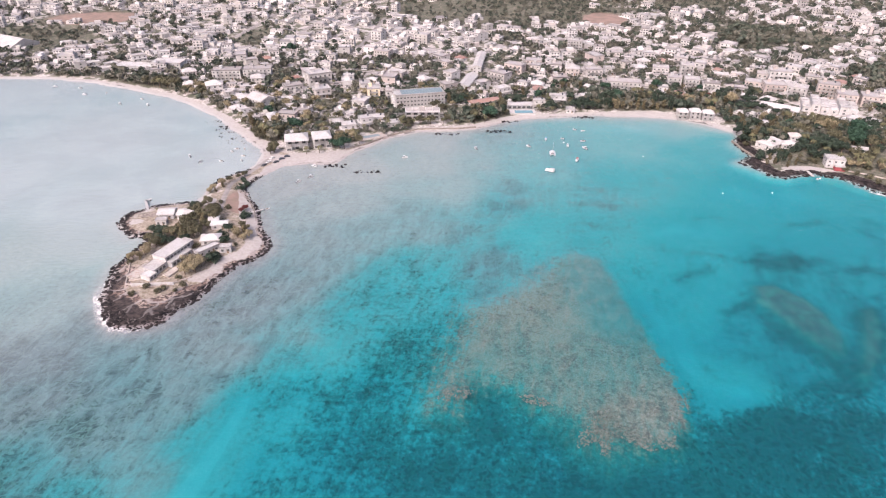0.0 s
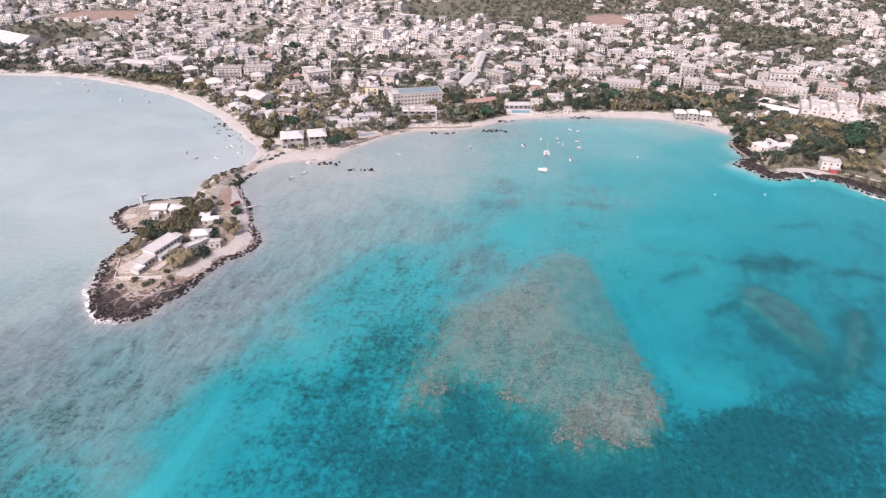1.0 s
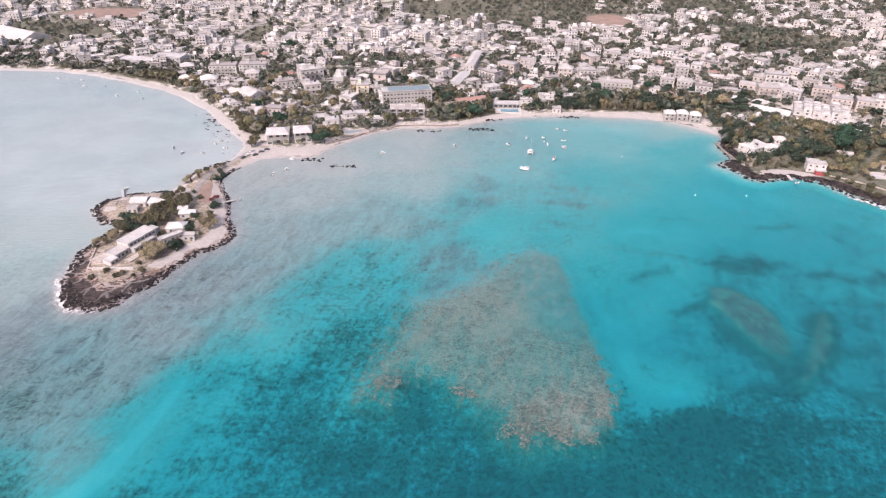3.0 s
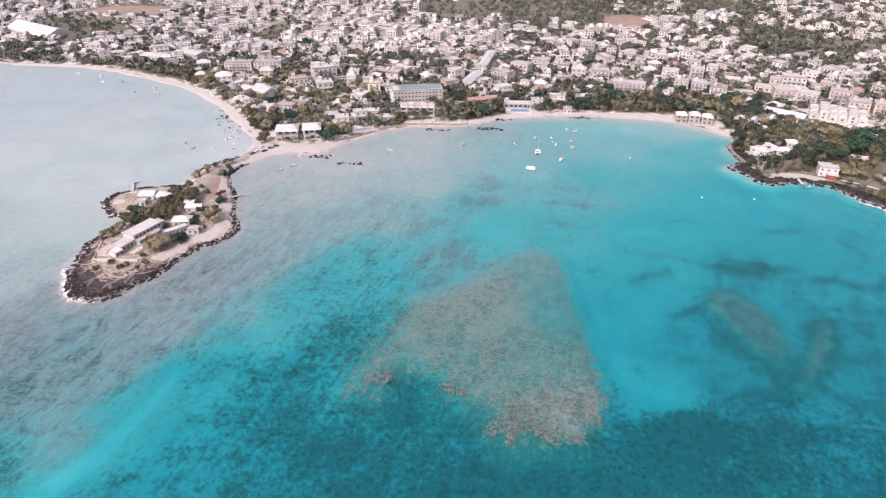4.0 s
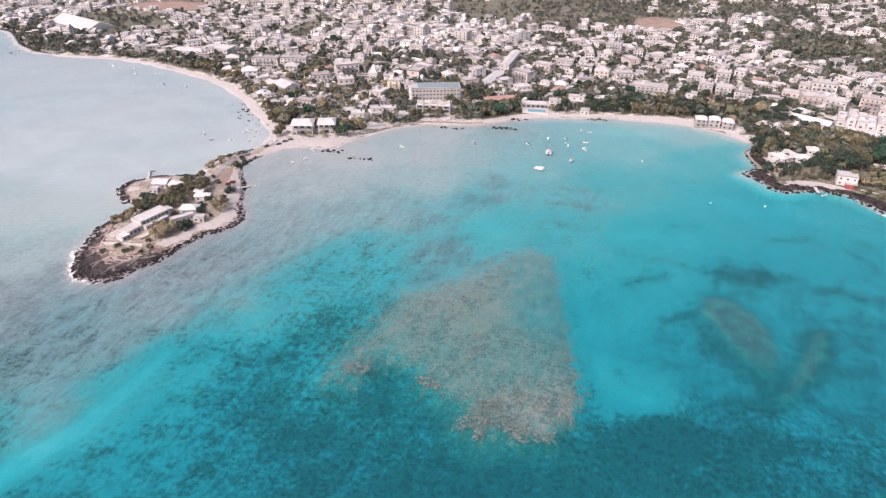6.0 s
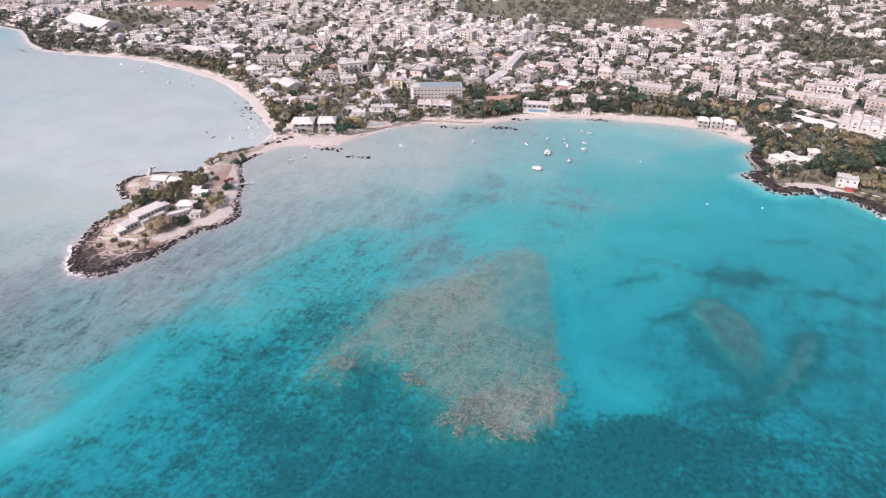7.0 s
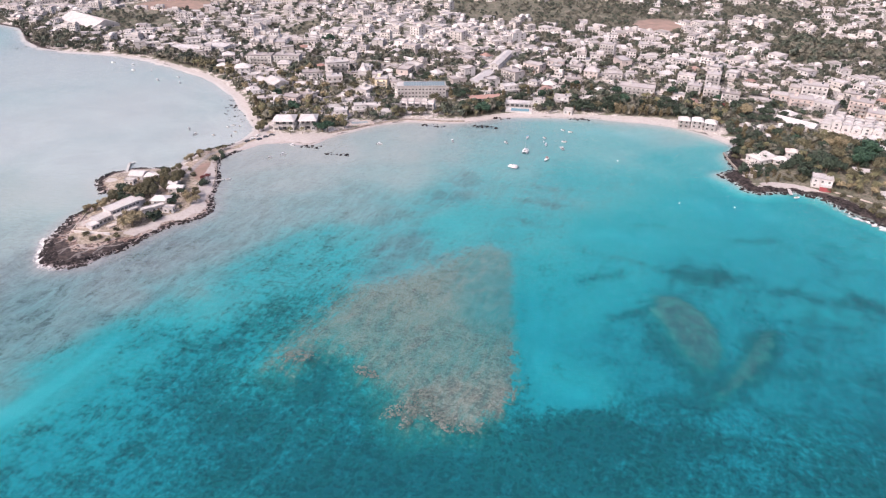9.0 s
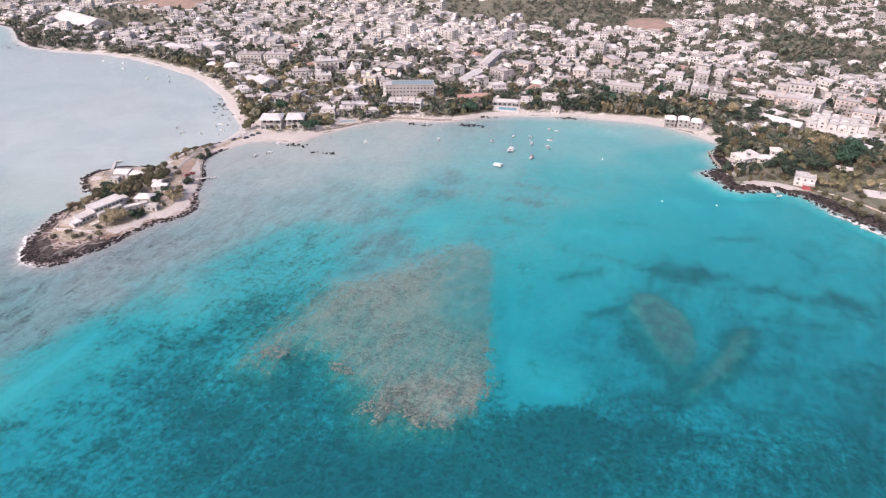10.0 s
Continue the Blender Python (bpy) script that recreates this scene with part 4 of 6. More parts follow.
def terrace_block(n, label):
    """Low apartments in a row with stepped party walls and shaded openings."""
    root = tagged(new("apartment_row"), label, "apartments")
    u, d = 5.6, 12.0
    bm = bmesh.new()
    box(bm, 0, 1.5, -1.5, n * u, d - 3, 7.5)
    for i in range(n + 1):
        x = (i - n / 2) * u
        box(bm, x, 0, -1.5, 0.35, d, 8.3)
        box(bm, x, -d / 2 - 1.6, -1.5, 0.35, 3.2, 4.6)
    part("wall", bm, M_WALL, root)
    for i in range(n):
        x = (i + 0.5 - n / 2) * u
        bm = bmesh.new()
        pitched(bm, x, 2.2, 6.2 + 0.5 * (i % 2), u - 1.2, 6.0, 1.5, u - 1.0, 0.3)
        box(bm, x, -2.8, 5.6, u - 0.4, 3.6, 0.2)
        part("roof", bm, M_ROOF, root)
        for f in range(2):
            window(root, x, -3.05, f * 3.0 + 1.4, 3.2, 2.0)
            balcony(root, x, -3.0, f * 3.0 + 0.1, u - 0.5, 2.6)
    return root


place(long_hotel(), -17, 558, 14, 24)
place(terrace_block(5, "row of pale two-storey seafront apartments with stepped walls"), -13, 526, 3, 17)


def seafront_villa(w, d):
    """Two storeys under a wide white roof, open verandas to the sea."""
    root = tagged(new("villa"), "white two-storey seafront villa with open verandas and a white roof", "villa", "twin villas on the isthmus")
    bm = bmesh.new()
    box(bm, 0, 1.2, -1.5, w, d - 2.4, 8.1)
    for s in (-1, 1):
        box(bm, s * (w / 2 - 2.0), -d / 2 + 0.5, -1.5, 3.8, 3.2, 5.0)
    for s in (-1, -0.35, 0.35, 1):
        box(bm, s * (w / 2 - 0.25), -d / 2 - 0.8, 3.4, 0.3, 0.3, 3.2)
    part("wall", bm, M_WHITE, root)
    bm = bmesh.new()
    pitched(bm, 0, 0, 6.6, w, d + 1.5, 2.2, w * 0.6, 0.7)
    part("roof", bm, M_WHITE, root)
    bm = bmesh.new()
    box(bm, 0, -d / 2 + 0.2, 3.25, w + 0.4, 3.6, 0.22)
    part("veranda_slab", bm, M_WHITE, root)
    for i in range(3):
        window(root, (i - 1) * w / 3.2, -d / 2 + 2.4, 5.0, 2.4, 2.2)
    for s in (-1, 1):
        window(root, s * (w / 2 - 2.0), -d / 2 - 1.1, 1.4, 2.6, 1.5)
        for i in range(2):
            window(root, s * w / 2, -1 + i * 4, 4.8, 1.4, 1.3, "right" if s > 0 else "left")
    window(root, 0, -d / 2 + 2.4, 1.3, 2.4, 2.3)
    balcony(root, 0, -d / 2 + 0.4, 3.5, w - 1, 2.0)
    return root


place(seafront_villa(15, 13), -104, 461, 12, 9).scale = (1.06, 1.06, 1.12)
place(seafront_villa(12, 13), -86.5, 466, 14, 8).scale = (1.06, 1.06, 1.12)

# single buildings: x, y, turn, width, depth, floors, columns
SEAFRONT = [
    (-70, 492, 14, 13, 13, 2, 3, "white flat-roofed modern villa above the sea wall"), (-58, 507, 24, 12, 12, 2, 3, "white flat-roofed modern villa in a garden"),
    (-80, 506, 14, 8, 10, 1, 2, "low flat-roofed annex beside a villa"), (-36, 508, 5, 11, 9, 1, 3, "single-storey white bungalow under trees"),
    (-50, 519, 8, 12, 9, 1, 3, "white bungalow behind the sea wall"), (-57, 572, 8, 11, 12, 3, 2, "cream three-storey block with few windows"),
    (-42, 566, 10, 8, 10, 3, 2, "slim white three-storey house"), (86, 554, 4, 12, 9, 2, 3, "white beach house behind a terrace"),
    (105, 566, -2, 13, 10, 2, 3, "white two-storey house under shady trees"), (112, 545, -6, 7, 7, 1, 2, "small white beach kiosk with a flat roof"),
    (303, 590, -10, 18, 15, 3, 4, "pale pink three-storey apartment block"), (320, 580, -32, 16, 13, 3, 4, "white three-storey apartment block"),
    (346, 579, -24, 17, 13, 4, 5, "pinkish four-storey apartment block with many windows"), (353, 560, -20, 16, 14, 3, 4, "pale pink three-storey apartment block"),
    (371, 554, -20, 16, 14, 3, 4, "pale pink three-storey apartment block by a lawn"), (-200, 628, 6, 26, 13, 3, 7, "white three-storey apartment hotel with balconies"),
    (-172, 632, 6, 26, 13, 3, 7, "white three-storey apartment hotel wing"), (57, 586, 30, 16, 13, 2, 4, "flat-roofed white two-storey block"),
    (146, 722, -16, 15, 11, 4, 5, "unfinished four-storey concrete frame building"), (170, 600, -10, 30, 13, 3, 8, "wide pale three-storey block with rows of windows"), (220, 612, -14, 12, 13, 3, 3, "white three-storey house above the beach wood"),
    (234, 606, -14, 13, 12, 3, 4, "white three-storey house with balconies"), (248, 594, -16, 14, 11, 3, 4, "white three-storey house with balconies"), (240, 640, -14, 12, 16, 4, 3, "tall narrow white apartment house"),
    (-84, 612, 4, 12, 12, 2, 3, "white flat-roofed hall beside the temple"),
]
for x, y, turn, w, d, floors, cols, label in SEAFRONT:
    big = floors > 2
    flat_wall = M_YELLOW if "cream" in label else M_PINK if "pink" in label else M_WHITE
    b = building("apartment_block" if big else "house", w, d, floors, wall=flat_wall, roofing=M_WHITEROOF if not big else M_ROOF, cols=cols, sides=3, balconies=floors - 1, setback=0 if big or floors == 1 else 3.5,
                 stair=big, label=label, category="apartment block" if big else "house")
    place(b, x, y, turn, 0.42 * math.hypot(w, d))

for x, y, turn, w, d, floors, kind, mat, label in [
        (39, 560, 24, 26, 9, 1, "gable", M_REDROOF, "long low building with a red roof under trees"), (41, 669, 82, 56, 8, 2, "gable", M_WHITEROOF, "long hall with a pale curved metal roof"),
        (28, 615, 74, 40, 10, 1, "gable", M_GREYROOF, "long shed with a pale grey roof"), (-152, 556, -40, 20, 15, 2, "gable", M_WHITEROOF, "large white-roofed house by the beach wood"),
        (-168, 566, -30, 17, 11, 1, "gable", M_WHITEROOF, "white-roofed house in a dry garden"), (-484, 752, -28, 84, 34, 1, "gable", M_WHITEROOF, "very large white-roofed warehouse"),
        (-300, 662, -6, 38, 16, 1, "flat", M_WHITEROOF, "long low white flat-roofed building"), (-268, 664, -4, 30, 18, 2, "flat", M_WHITEROOF, "long white flat-roofed building"),
        (279, 433, -14, 12, 9, 2, "flat", M_WHITEROOF, "white flat-roofed house above a red boat store"), (250, 470, 35, 17, 13, 1, "hip", M_WHITEROOF, "white-roofed villa on the rocky point"),
        (262, 466, -20, 10, 8, 1, "hip", M_WHITEROOF, "small white domed pavilion"), (270, 475, -10, 8, 7, 2, "hip", M_PINK, "small pink garden house"),
        (311, 455, -16, 13, 6, 1, "gable", M_WHITEROOF, "narrow pale-roofed shed among palms"), (333, 436, -20, 14, 8, 1, "gable", M_GREYROOF, "grey-roofed bungalow among palms"),
        (262, 510, -30, 9, 9, 1, "hip", M_GREYROOF, "grey hipped-roof pavilion among trees"), (252, 514, 10, 8, 7, 1, "gable", M_TIMBER, "timber hut among trees"),
        (290, 545, -34, 30, 12, 1, "gable", M_WHITEROOF, "long white-roofed house under trees"), (318, 600, -40, 12, 12, 2, "gable", M_WHITEROOF, "white gabled house behind the apartments"),
        (340, 517, -20, 13, 7, 1, "hip", M_WHITEROOF, "white-roofed bungalow behind trees"), (318, 505, -15, 9, 6, 1, "hip", M_WHITEROOF, "small white-roofed bungalow among dry trees")]:
    b = building("house" if w < 24 else "long_building", w, d, floors, roof=kind, wall=M_WHITE, roofing=mat, cols=max(2, int(w / 4)), sides=2, tank=False, label=label, category="house" if w < 24 else "building")
    if "red boat store" in label:
        bm = bmesh.new()
        box(bm, 2.5, -d / 2 - 2.0, -1.5, 6.5, 4.0, 4.0)
        part("boat_store", bm, M_RED, b, "bright red boat store")
        bm = bmesh.new()
        tray(bm, 2.5, -d / 2 - 2.0, 2.5, 7.0, 4.5, 0.4, 0.25)
        part("boat_store_roof", bm, M_WHITEROOF, b)
    place(b, x, y, turn, 0.4 * math.hypot(w, d) if w < 24 else 0.3 * w)
    if w >= 24:
        c, s = math.cos(radians(turn)), math.sin(radians(turn))
        TAKEN += [(x + k * w * 0.32 * c, y + k * w * 0.32 * s, 0.2 * w) for k in (-1, 1)]


def white_complex():
    """A white seaside complex: many stepped flat volumes under pale tent-like roofs."""
    root = tagged(new("holiday_complex"), "large white holiday complex with many stepped roofs", "building")
    for i in range(6):
        for j in range(4):
            h = 3.2 + 1.5 * ((i * 2 + j * 3) % 3)
            x, y = -17.5 + i * 7, -11 + j * 7.2 + (i % 2) * 1.2
            bm = bmesh.new()
            box(bm, x, y, -1.5, 6.6, 6.8, h + 1.5)
            part("wall", bm, M_WHITE, root)
            bm = bmesh.new()
            if (i + j) % 2:
                pitched(bm, x, y, h, 6.3, 6.6, 1.4, 1.6, 0.15)
            else:
                tray(bm, x, y, h, 6.9, 7.1, 0.7, 0.5)
            part("roof", bm, M_WHITEROOF, root)
            if j == 0:
                for f in range(int(h / 3)):
                    window(root, x, y - 3.4, 1.5 + 2.6 * f, 1.8, 1.4)
    return root


place(white_complex(), 332, 547, -22, 24)
TAKEN += [(258, 548, 10), (268, 545, 10), (276, 552, 8), (248, 552, 8), (312, 528, 8), (326, 524, 8), (340, 520, 7), (352, 530, 8), (296, 536, 6)]


def beach_house(label):
    root = tagged(new("beach_house"), label, "house", "white houses on the beach")
    bm = bmesh.new()
    box(bm, 0, 0.8, -1.5, 9, 8, 7)
    for s in (-1, 0, 1):
        box(bm, s * 4.2, -4.2, -1.5, 0.4, 0.4, 6.6)
    part("wall", bm, M_WALL, root)
    bm = bmesh.new()
    pitched(bm, 0, 0, 5.5, 9, 9, 2.2, 4, 0.5)
    part("roof", bm, M_WHITEROOF, root)
    for f in range(2):
        for s in (-1, 1):
            window(root, s * 2.1, -3.2, f * 2.9 + 1.3, 1.5, 1.4)
        balcony(root, 0, -3.2, f * 2.9 + 0.1, 8.6, 1.4)
    return root


for x, y, turn in ((203.5, 533, -6), (213.5, 532, -8), (223, 528, -14)):
    place(beach_house("pale two-storey beach house with verandas at the sand's edge"), x, y, turn, 6).scale = (0.95, 0.95, 1.08)


def pool_bar():
    """A white pavilion with a raised pool and pale terrace at the beach."""
    root = tagged(new("pool_pavilion"), "white beach pavilion with a raised blue swimming pool", "pavilion")
    bm = bmesh.new()
    tray(bm, 0, 0, -2.5, 22, 11, 3.65, 0.35, 0.6)
    part("terrace", bm, M_WHITE, root)
    bm = bmesh.new()
    box(bm, 1, -1.5, 0.8, 15, 6, 0.15)
    part("pool_water", bm, M_POOL, root, "clear blue pool water")
    bm = bmesh.new()
    box(bm, -2, 9, -1.5, 20, 7, 5.5)
    part("wall", bm, M_WHITE, root)
    bm = bmesh.new()
    tray(bm, -2, 8.4, 4.0, 22, 9.5, 0.8, 0.5)
    part("roof", bm, M_WHITEROOF, root)
    for i in range(5):
        window(root, -10 + i * 4, 5.5, 2.3, 2.6, 2.0)
    return root


place(pool_bar(), 71, 542, 2, 13)


def terrace_pool():
    root = tagged(new("swimming_pool"), "rectangular garden pool in a pale stone terrace", "pool")
    bm = bmesh.new()
    box(bm, 0, 0, -1.5, 22, 10, 1.75)
    part("terrace", bm, M_TERRACE, root)
    bm = bmesh.new()
    box(bm, 0, 0.5, 0.26, 13, 4.5, 0.03)
    part("pool_water", bm, M_SOLAR, root, "still grey-blue pool water")
    return root


place(terrace_pool(), -51, 484, 27, 9)


def temple():
    root = tagged(new("temple"), "small white temple with a stepped dome tower", "temple")
    bm = bmesh.new()
    box(bm, 0, 0, -1, 9, 9, 7)
    part("wall", bm, M_WHITE, root)
    for k in range(4):
        bm = bmesh.new()
        box(bm, 0, 0, 6 + k * 1.6, 6 - k * 1.3, 6 - k * 1.3, 1.6, taper=0.85)
        part("tower_tier", bm, M_WHITE, root)
    return root


place(temple(), -83, 600, 8, 6)

# ---- the islet ----
ISLE = [(-161, 352, 4, 9, 8, 1, "gable"), (-149, 350.5, -14, 8.5, 8, 1, "gable"), (-161, 342.5, 4, 6, 4, 1, "flat"), (-125, 310, 48, 13, 4, 1, "flat"), (-126, 321, 8, 10, 7, 1, "hip"),
        (-126, 338, 8, 9, 5, 1, "gable"), (-130.5, 343, 8, 5, 6, 1, "gable"), (-115.5, 312, 8, 6, 4, 1, "flat")]
for x, y, turn, w, d, floors, kind in ISLE:
    b = building("island_house", w, d, floors, roof=kind, wall=M_WHITE, roofing=M_WHITEROOF if kind == "flat" else M_WHITE, cols=max(2, int(w / 3.5)), sides=2, tank=False,
                 label="white rendered house with a %s roof on the rocky islet" % {"flat": "flat", "hip": "hipped", "gable": "gabled"}[kind], category="house", group="houses on the islet")
    place(b, x, y, turn, 0.45 * max(w, d))


def slab(name, label, category, x, y, turn, w, d, h, material, lift=0.25, kind=""):
    bm = bmesh.new()
    box(bm, 0, 0, -1.5, w, d, 1.5 + lift)
    if h:
        parapet(bm, 0, 0, lift, w, d, h, 0.4)
    me = bpy.data.meshes.new(name)
    bm.to_mesh(me)
    bm.free()
    me.materials.append(material)
    ob = tagged(new(name, me), label, category, kind=kind)
    return put(ob, x, y, turn)


def islet_villa():
    """Long white house of stepped flat volumes, its window front towards local -y."""
    root = tagged(new("villa"), "long white flat-roofed villa with window strips and stepped terraces", "villa", "houses on the islet")

    def volume(name, x, y, z, w, d, h, over=0.5):
        bm = bmesh.new()
        box(bm, x, y, z, w, d, h)
        part(name, bm, M_WHITE, root)
        bm = bmesh.new()
        tray(bm, x, y, z + h, w + over, d + over, 0.45, 0.25, 0.25)
        part("roof", bm, M_WHITEROOF, root)

    volume("upper_wall", 2.0, 1.2, -1.2, 19.0, 8.6, 6.4)
    volume("front_wall", 0.5, -4.7, -1.2, 15.0, 3.2, 4.0)
    volume("wing_wall", -12.2, 0.2, -1.2, 8.6, 7.6, 4.3)
    volume("end_wall", -19.0, -2.2, -1.2, 5.0, 5.6, 3.4)
    volume("back_wall", 13.8, 2.4, -1.2, 4.6, 6.0, 4.4)
    for i in range(7):
        window(root, -5.6 + i * 2.55, -3.1, 4.05, 1.9, 1.3)
    for i in range(5):
        window(root, -5.2 + i * 2.8, -6.3, 1.5, 1.9, 1.6)
    for i in range(3):
        window(root, -15.0 + i * 2.6, -3.6, 1.7, 1.7, 1.5)
    for i in range(2):
        window(root, -20.2 + i * 2.4, -5.0, 1.2, 1.5, 1.2)
    for k, (x, y, w, d, h) in enumerate([(-4.0, -9.0, 22.0, 4.4, 0.7), (-16.0, 6.2, 13.0, 7.5, 0.5), (9.6, -6.6, 7.0, 6.0, 0.6)]):
        bm = bmesh.new()
        tray(bm, x, y, -1.2, w, d, 1.2 + h, 0.3, 0.25)
        part("terrace", bm, M_TERRACE, root)
    for k in range(4):
        bm = bmesh.new()
        box(bm, 8.2 + k * 1.2, -9.8, -1.2, 1.15, 1.8, 1.9 - 0.25 * k)
        part("step", bm, M_WHITE, root)
    return root


place(islet_villa(), -141.5, 303, 67, 10)
TAKEN += [(-145, 291, 6), (-137, 312, 6)]
slab("courtyard", "walled pale paved courtyard on the islet", "courtyard", -152.5, 288, 12, 10, 10, 0.35, M_TERRACE)
slab("forecourt", "bright white paved forecourt by the coast path", "forecourt", 321, 424, -8, 16, 10, 0.4, M_WHITE, 0.4)
slab("terrace", "low-walled earthen terrace by the islet house", "terrace", -172, 353, 4, 9, 6, 0.3, M_STONE, 0.15)
slab("garden_wall", "white retaining wall below the villa", "wall", -143, 278, 4, 21, 0.5, 0, M_WHITE, 1.4)
slab("garden_patio", "pale patio between the small islet houses", "terrace", -120, 311, 50, 12, 5, 0.25, M_TERRACE, 0.2)


def pier(label, pts, w=1.6):
    """A narrow jetty on short posts."""
    root = tagged(new("jetty"), label, "jetty")
    for a, b in zip(pts, pts[1:]):
        v = Vector(b) - Vector(a)
        bm = bmesh.new()
        m = (Vector(a) + Vector(b)) / 2
        box(bm, m.x, m.y, 0.9, v.length + w * 0.5, w, 0.25, turn=math.degrees(math.atan2(v.y, v.x)))
        part("deck", bm, M_WHITEROOF, root)
        for u in (0.2, 0.8):
            bm = bmesh.new()
            q = Vector(a) + v * u
            box(bm, q.x, q.y, -1.5, 0.4, 0.4, 2.4)
            part("post", bm, M_STONE, root)
    return root


pier("pale concrete jetty with a bent end", [(-177, 362), (-183, 374), (-180.5, 376.5)])
pier("short pale landing stage", [(-115, 358), (-107, 363)], 1.2)
pier("small pale boat landing below the rocks", [(258, 427), (257.5, 417)], 2.0)

# ---- trees with places of their own ----
grow(DRY, [(-131, 295), (-130, 288), (-125, 290), (-128, 298), (-124, 296), (-127, 292)], 0.78)
grow(DRY, [(-158, 308), (-160, 305), (-158, 312), (-162, 302), (-141, 331), (-148, 326), (-144, 389), (-146, 386), (-141, 395)], 0.55)
grow(OLIVE, [(-158, 322), (-162, 325), (-155, 316)], 0.6)
grow(BROAD, [(-156, 324), (-154, 330), (-152, 319), (-118, 320), (-120, 333), (-148, 319), (-141, 322), (-152, 329), (-146, 329)], 0.66)
grow(OLIVE, [(-147, 331), (-143, 325), (-142, 331), (-138, 333), (-143, 343), (-140, 350), (-137, 357), (-144, 357), (-137, 326), (-134, 347), (-147, 354), (-136, 340), (-131, 350), (-149, 326), (-146, 341), (-139, 347), (-134, 357), (-131, 345), (-144, 352), (-141, 365), (-133, 337)], 0.8)
grow(TALL, [(-145, 328), (-141, 334), (-110, 331), (-148, 333), (-137, 341), (-113, 327), (-142, 385), (-139, 391), (-159, 303), (-158, 316)], 0.5)
grow(DRY, [(-115, 332), (-109, 324), (-110, 334), (-113, 326), (-107, 328)], 0.55)
grow(OLIVE, [(-138, 401), (-133, 407), (-130, 410), (-116, 331), (-113, 338)], 0.5)
grow(BUSHDARK, [(-116, 350), (-129, 403), (-126, 399), (-128, 392), (-121, 300), (-118, 303), (-123, 329), (-149, 362), (-160, 333), (-115, 352)], 1.1)
grow(BUSH, [(-136, 275), (-128, 278), (-163, 300), (-112, 318), (-133, 316), (-126, 345), (-139, 316), (-154, 319), (-166, 336), (-134, 369), (-128, 362), (-146, 376), (-118, 319), (-121, 308), (-132, 284), (-170, 360), (-138, 272), (-150, 270), (-130, 273), (-145, 276)], 0.8)
grow(RED, [(-118.5, 357), (-117, 361)], 0.42)
grow(TALL, [(-132, 482), (-141, 494), (-126, 480), (-137, 488), (-146, 500), (-134, 497)], 1.0)
grow(OLIVE, [(-129, 474), (-136, 478), (-140, 485), (-120, 484), (-130, 490), (-127, 500), (-121, 449), (-119, 452)], 0.9)
grow(GREEN, [(-113, 498), (-109, 495), (-116, 503), (-73, 459), (-69, 460), (-77, 459), (-163, 713), (-156, 712), (317, 473), (322, 478)], 0.85)
grow(BROAD, [(28, 529), (32, 524), (38, 527), (43, 530), (24, 533), (19, 558), (14, 562), (22, 566), (68, 564), (74, 568), (62, 566), (90, 546), (96, 548), (122, 552), (128, 556), (116, 556)], 1.0)
grow(OLIVE, [(49, 538), (11, 529), (3, 541), (-2, 545), (-14, 511), (7, 516), (-22, 510), (-6, 512), (55, 553), (134, 553), (-64, 535), (-79, 541)], 0.9)
grow(TALL, [(152, 549), (158, 551), (164, 549), (170, 550), (176, 549), (182, 551), (187, 549), (193, 551), (161, 556), (173, 556)], 0.92)
grow(TALLDARK, [(144, 552), (120, 548), (198, 550), (150, 557), (186, 557)], 0.85)
grow(BROAD, [(126, 551), (132, 550), (138, 553), (129, 557), (117, 551)], 1.05)
grow(TALL, [(244, 512), (244, 504), (248, 526), (243, 532), (243, 482), (262, 502), (267, 505), (273, 513), (282, 523), (283, 512), (277, 507), (258, 497)], 0.95)
grow(BROAD, [(250, 504), (254, 510), (236, 497), (240, 504), (266, 497), (258, 496)], 0.95)
grow(TALL, [(238, 434), (243, 439), (245, 429), (251, 440), (253, 433), (238, 442), (233, 435)], 0.68)
grow(TALLDARK, [(247, 440), (241, 436)], 0.6)
grow(BROAD, [(283, 462), (288, 454), (294, 467), (295, 453), (282, 472), (278, 458), (289, 460)], 1.25)
grow(OLIVE, [(298, 505), (287, 497), (280, 491), (306, 508), (313, 503), (300, 460), (304, 468), (299, 474)], 1.15)
grow(GREEN, [(316, 475), (323, 484), (311, 466)], 1.2)
grow(DRY, [(304, 504), (312, 512), (300, 497)], 0.9)
grow(OLIVE, [(262, 446), (258, 438), (273, 449), (266, 440), (250, 452)], 0.5)
grow(BROAD, [(305, 447), (314, 464), (324, 455), (336, 452), (272, 459)], 0.75)
grow(BUSH, [(260, 436), (268, 438), (290, 437), (295, 404), (299, 399), (293, 411), (288, 418), (304, 406), (310, 418), (326, 412), (300, 426), (316, 400), (283, 424), (302, 393), (309, 389)], 1.2)
grow(OLIVE, [(300, 452), (308, 455), (316, 449), (322, 462), (330, 444), (338, 456), (345, 447), (300, 443), (310, 443), (334, 466), (346, 462), (352, 452)], 0.85)
grow(DRY, [(302, 434), (310, 430), (318, 432), (296, 428), (326, 436), (290, 430), (306, 422)], 0.62)
grow(BROAD, [(272, 466), (266, 458), (276, 492), (330, 480), (246, 484)], 0.95)
grow(OLIVE, [(276, 475), (284, 488), (270, 484), (306, 490), (342, 478), (262, 492), (292, 494), (318, 500), (326, 470)], 1.0)
grow(BROAD, [(257, 548), (264, 544), (271, 549), (276, 545), (250, 552), (266, 553)], 0.9)
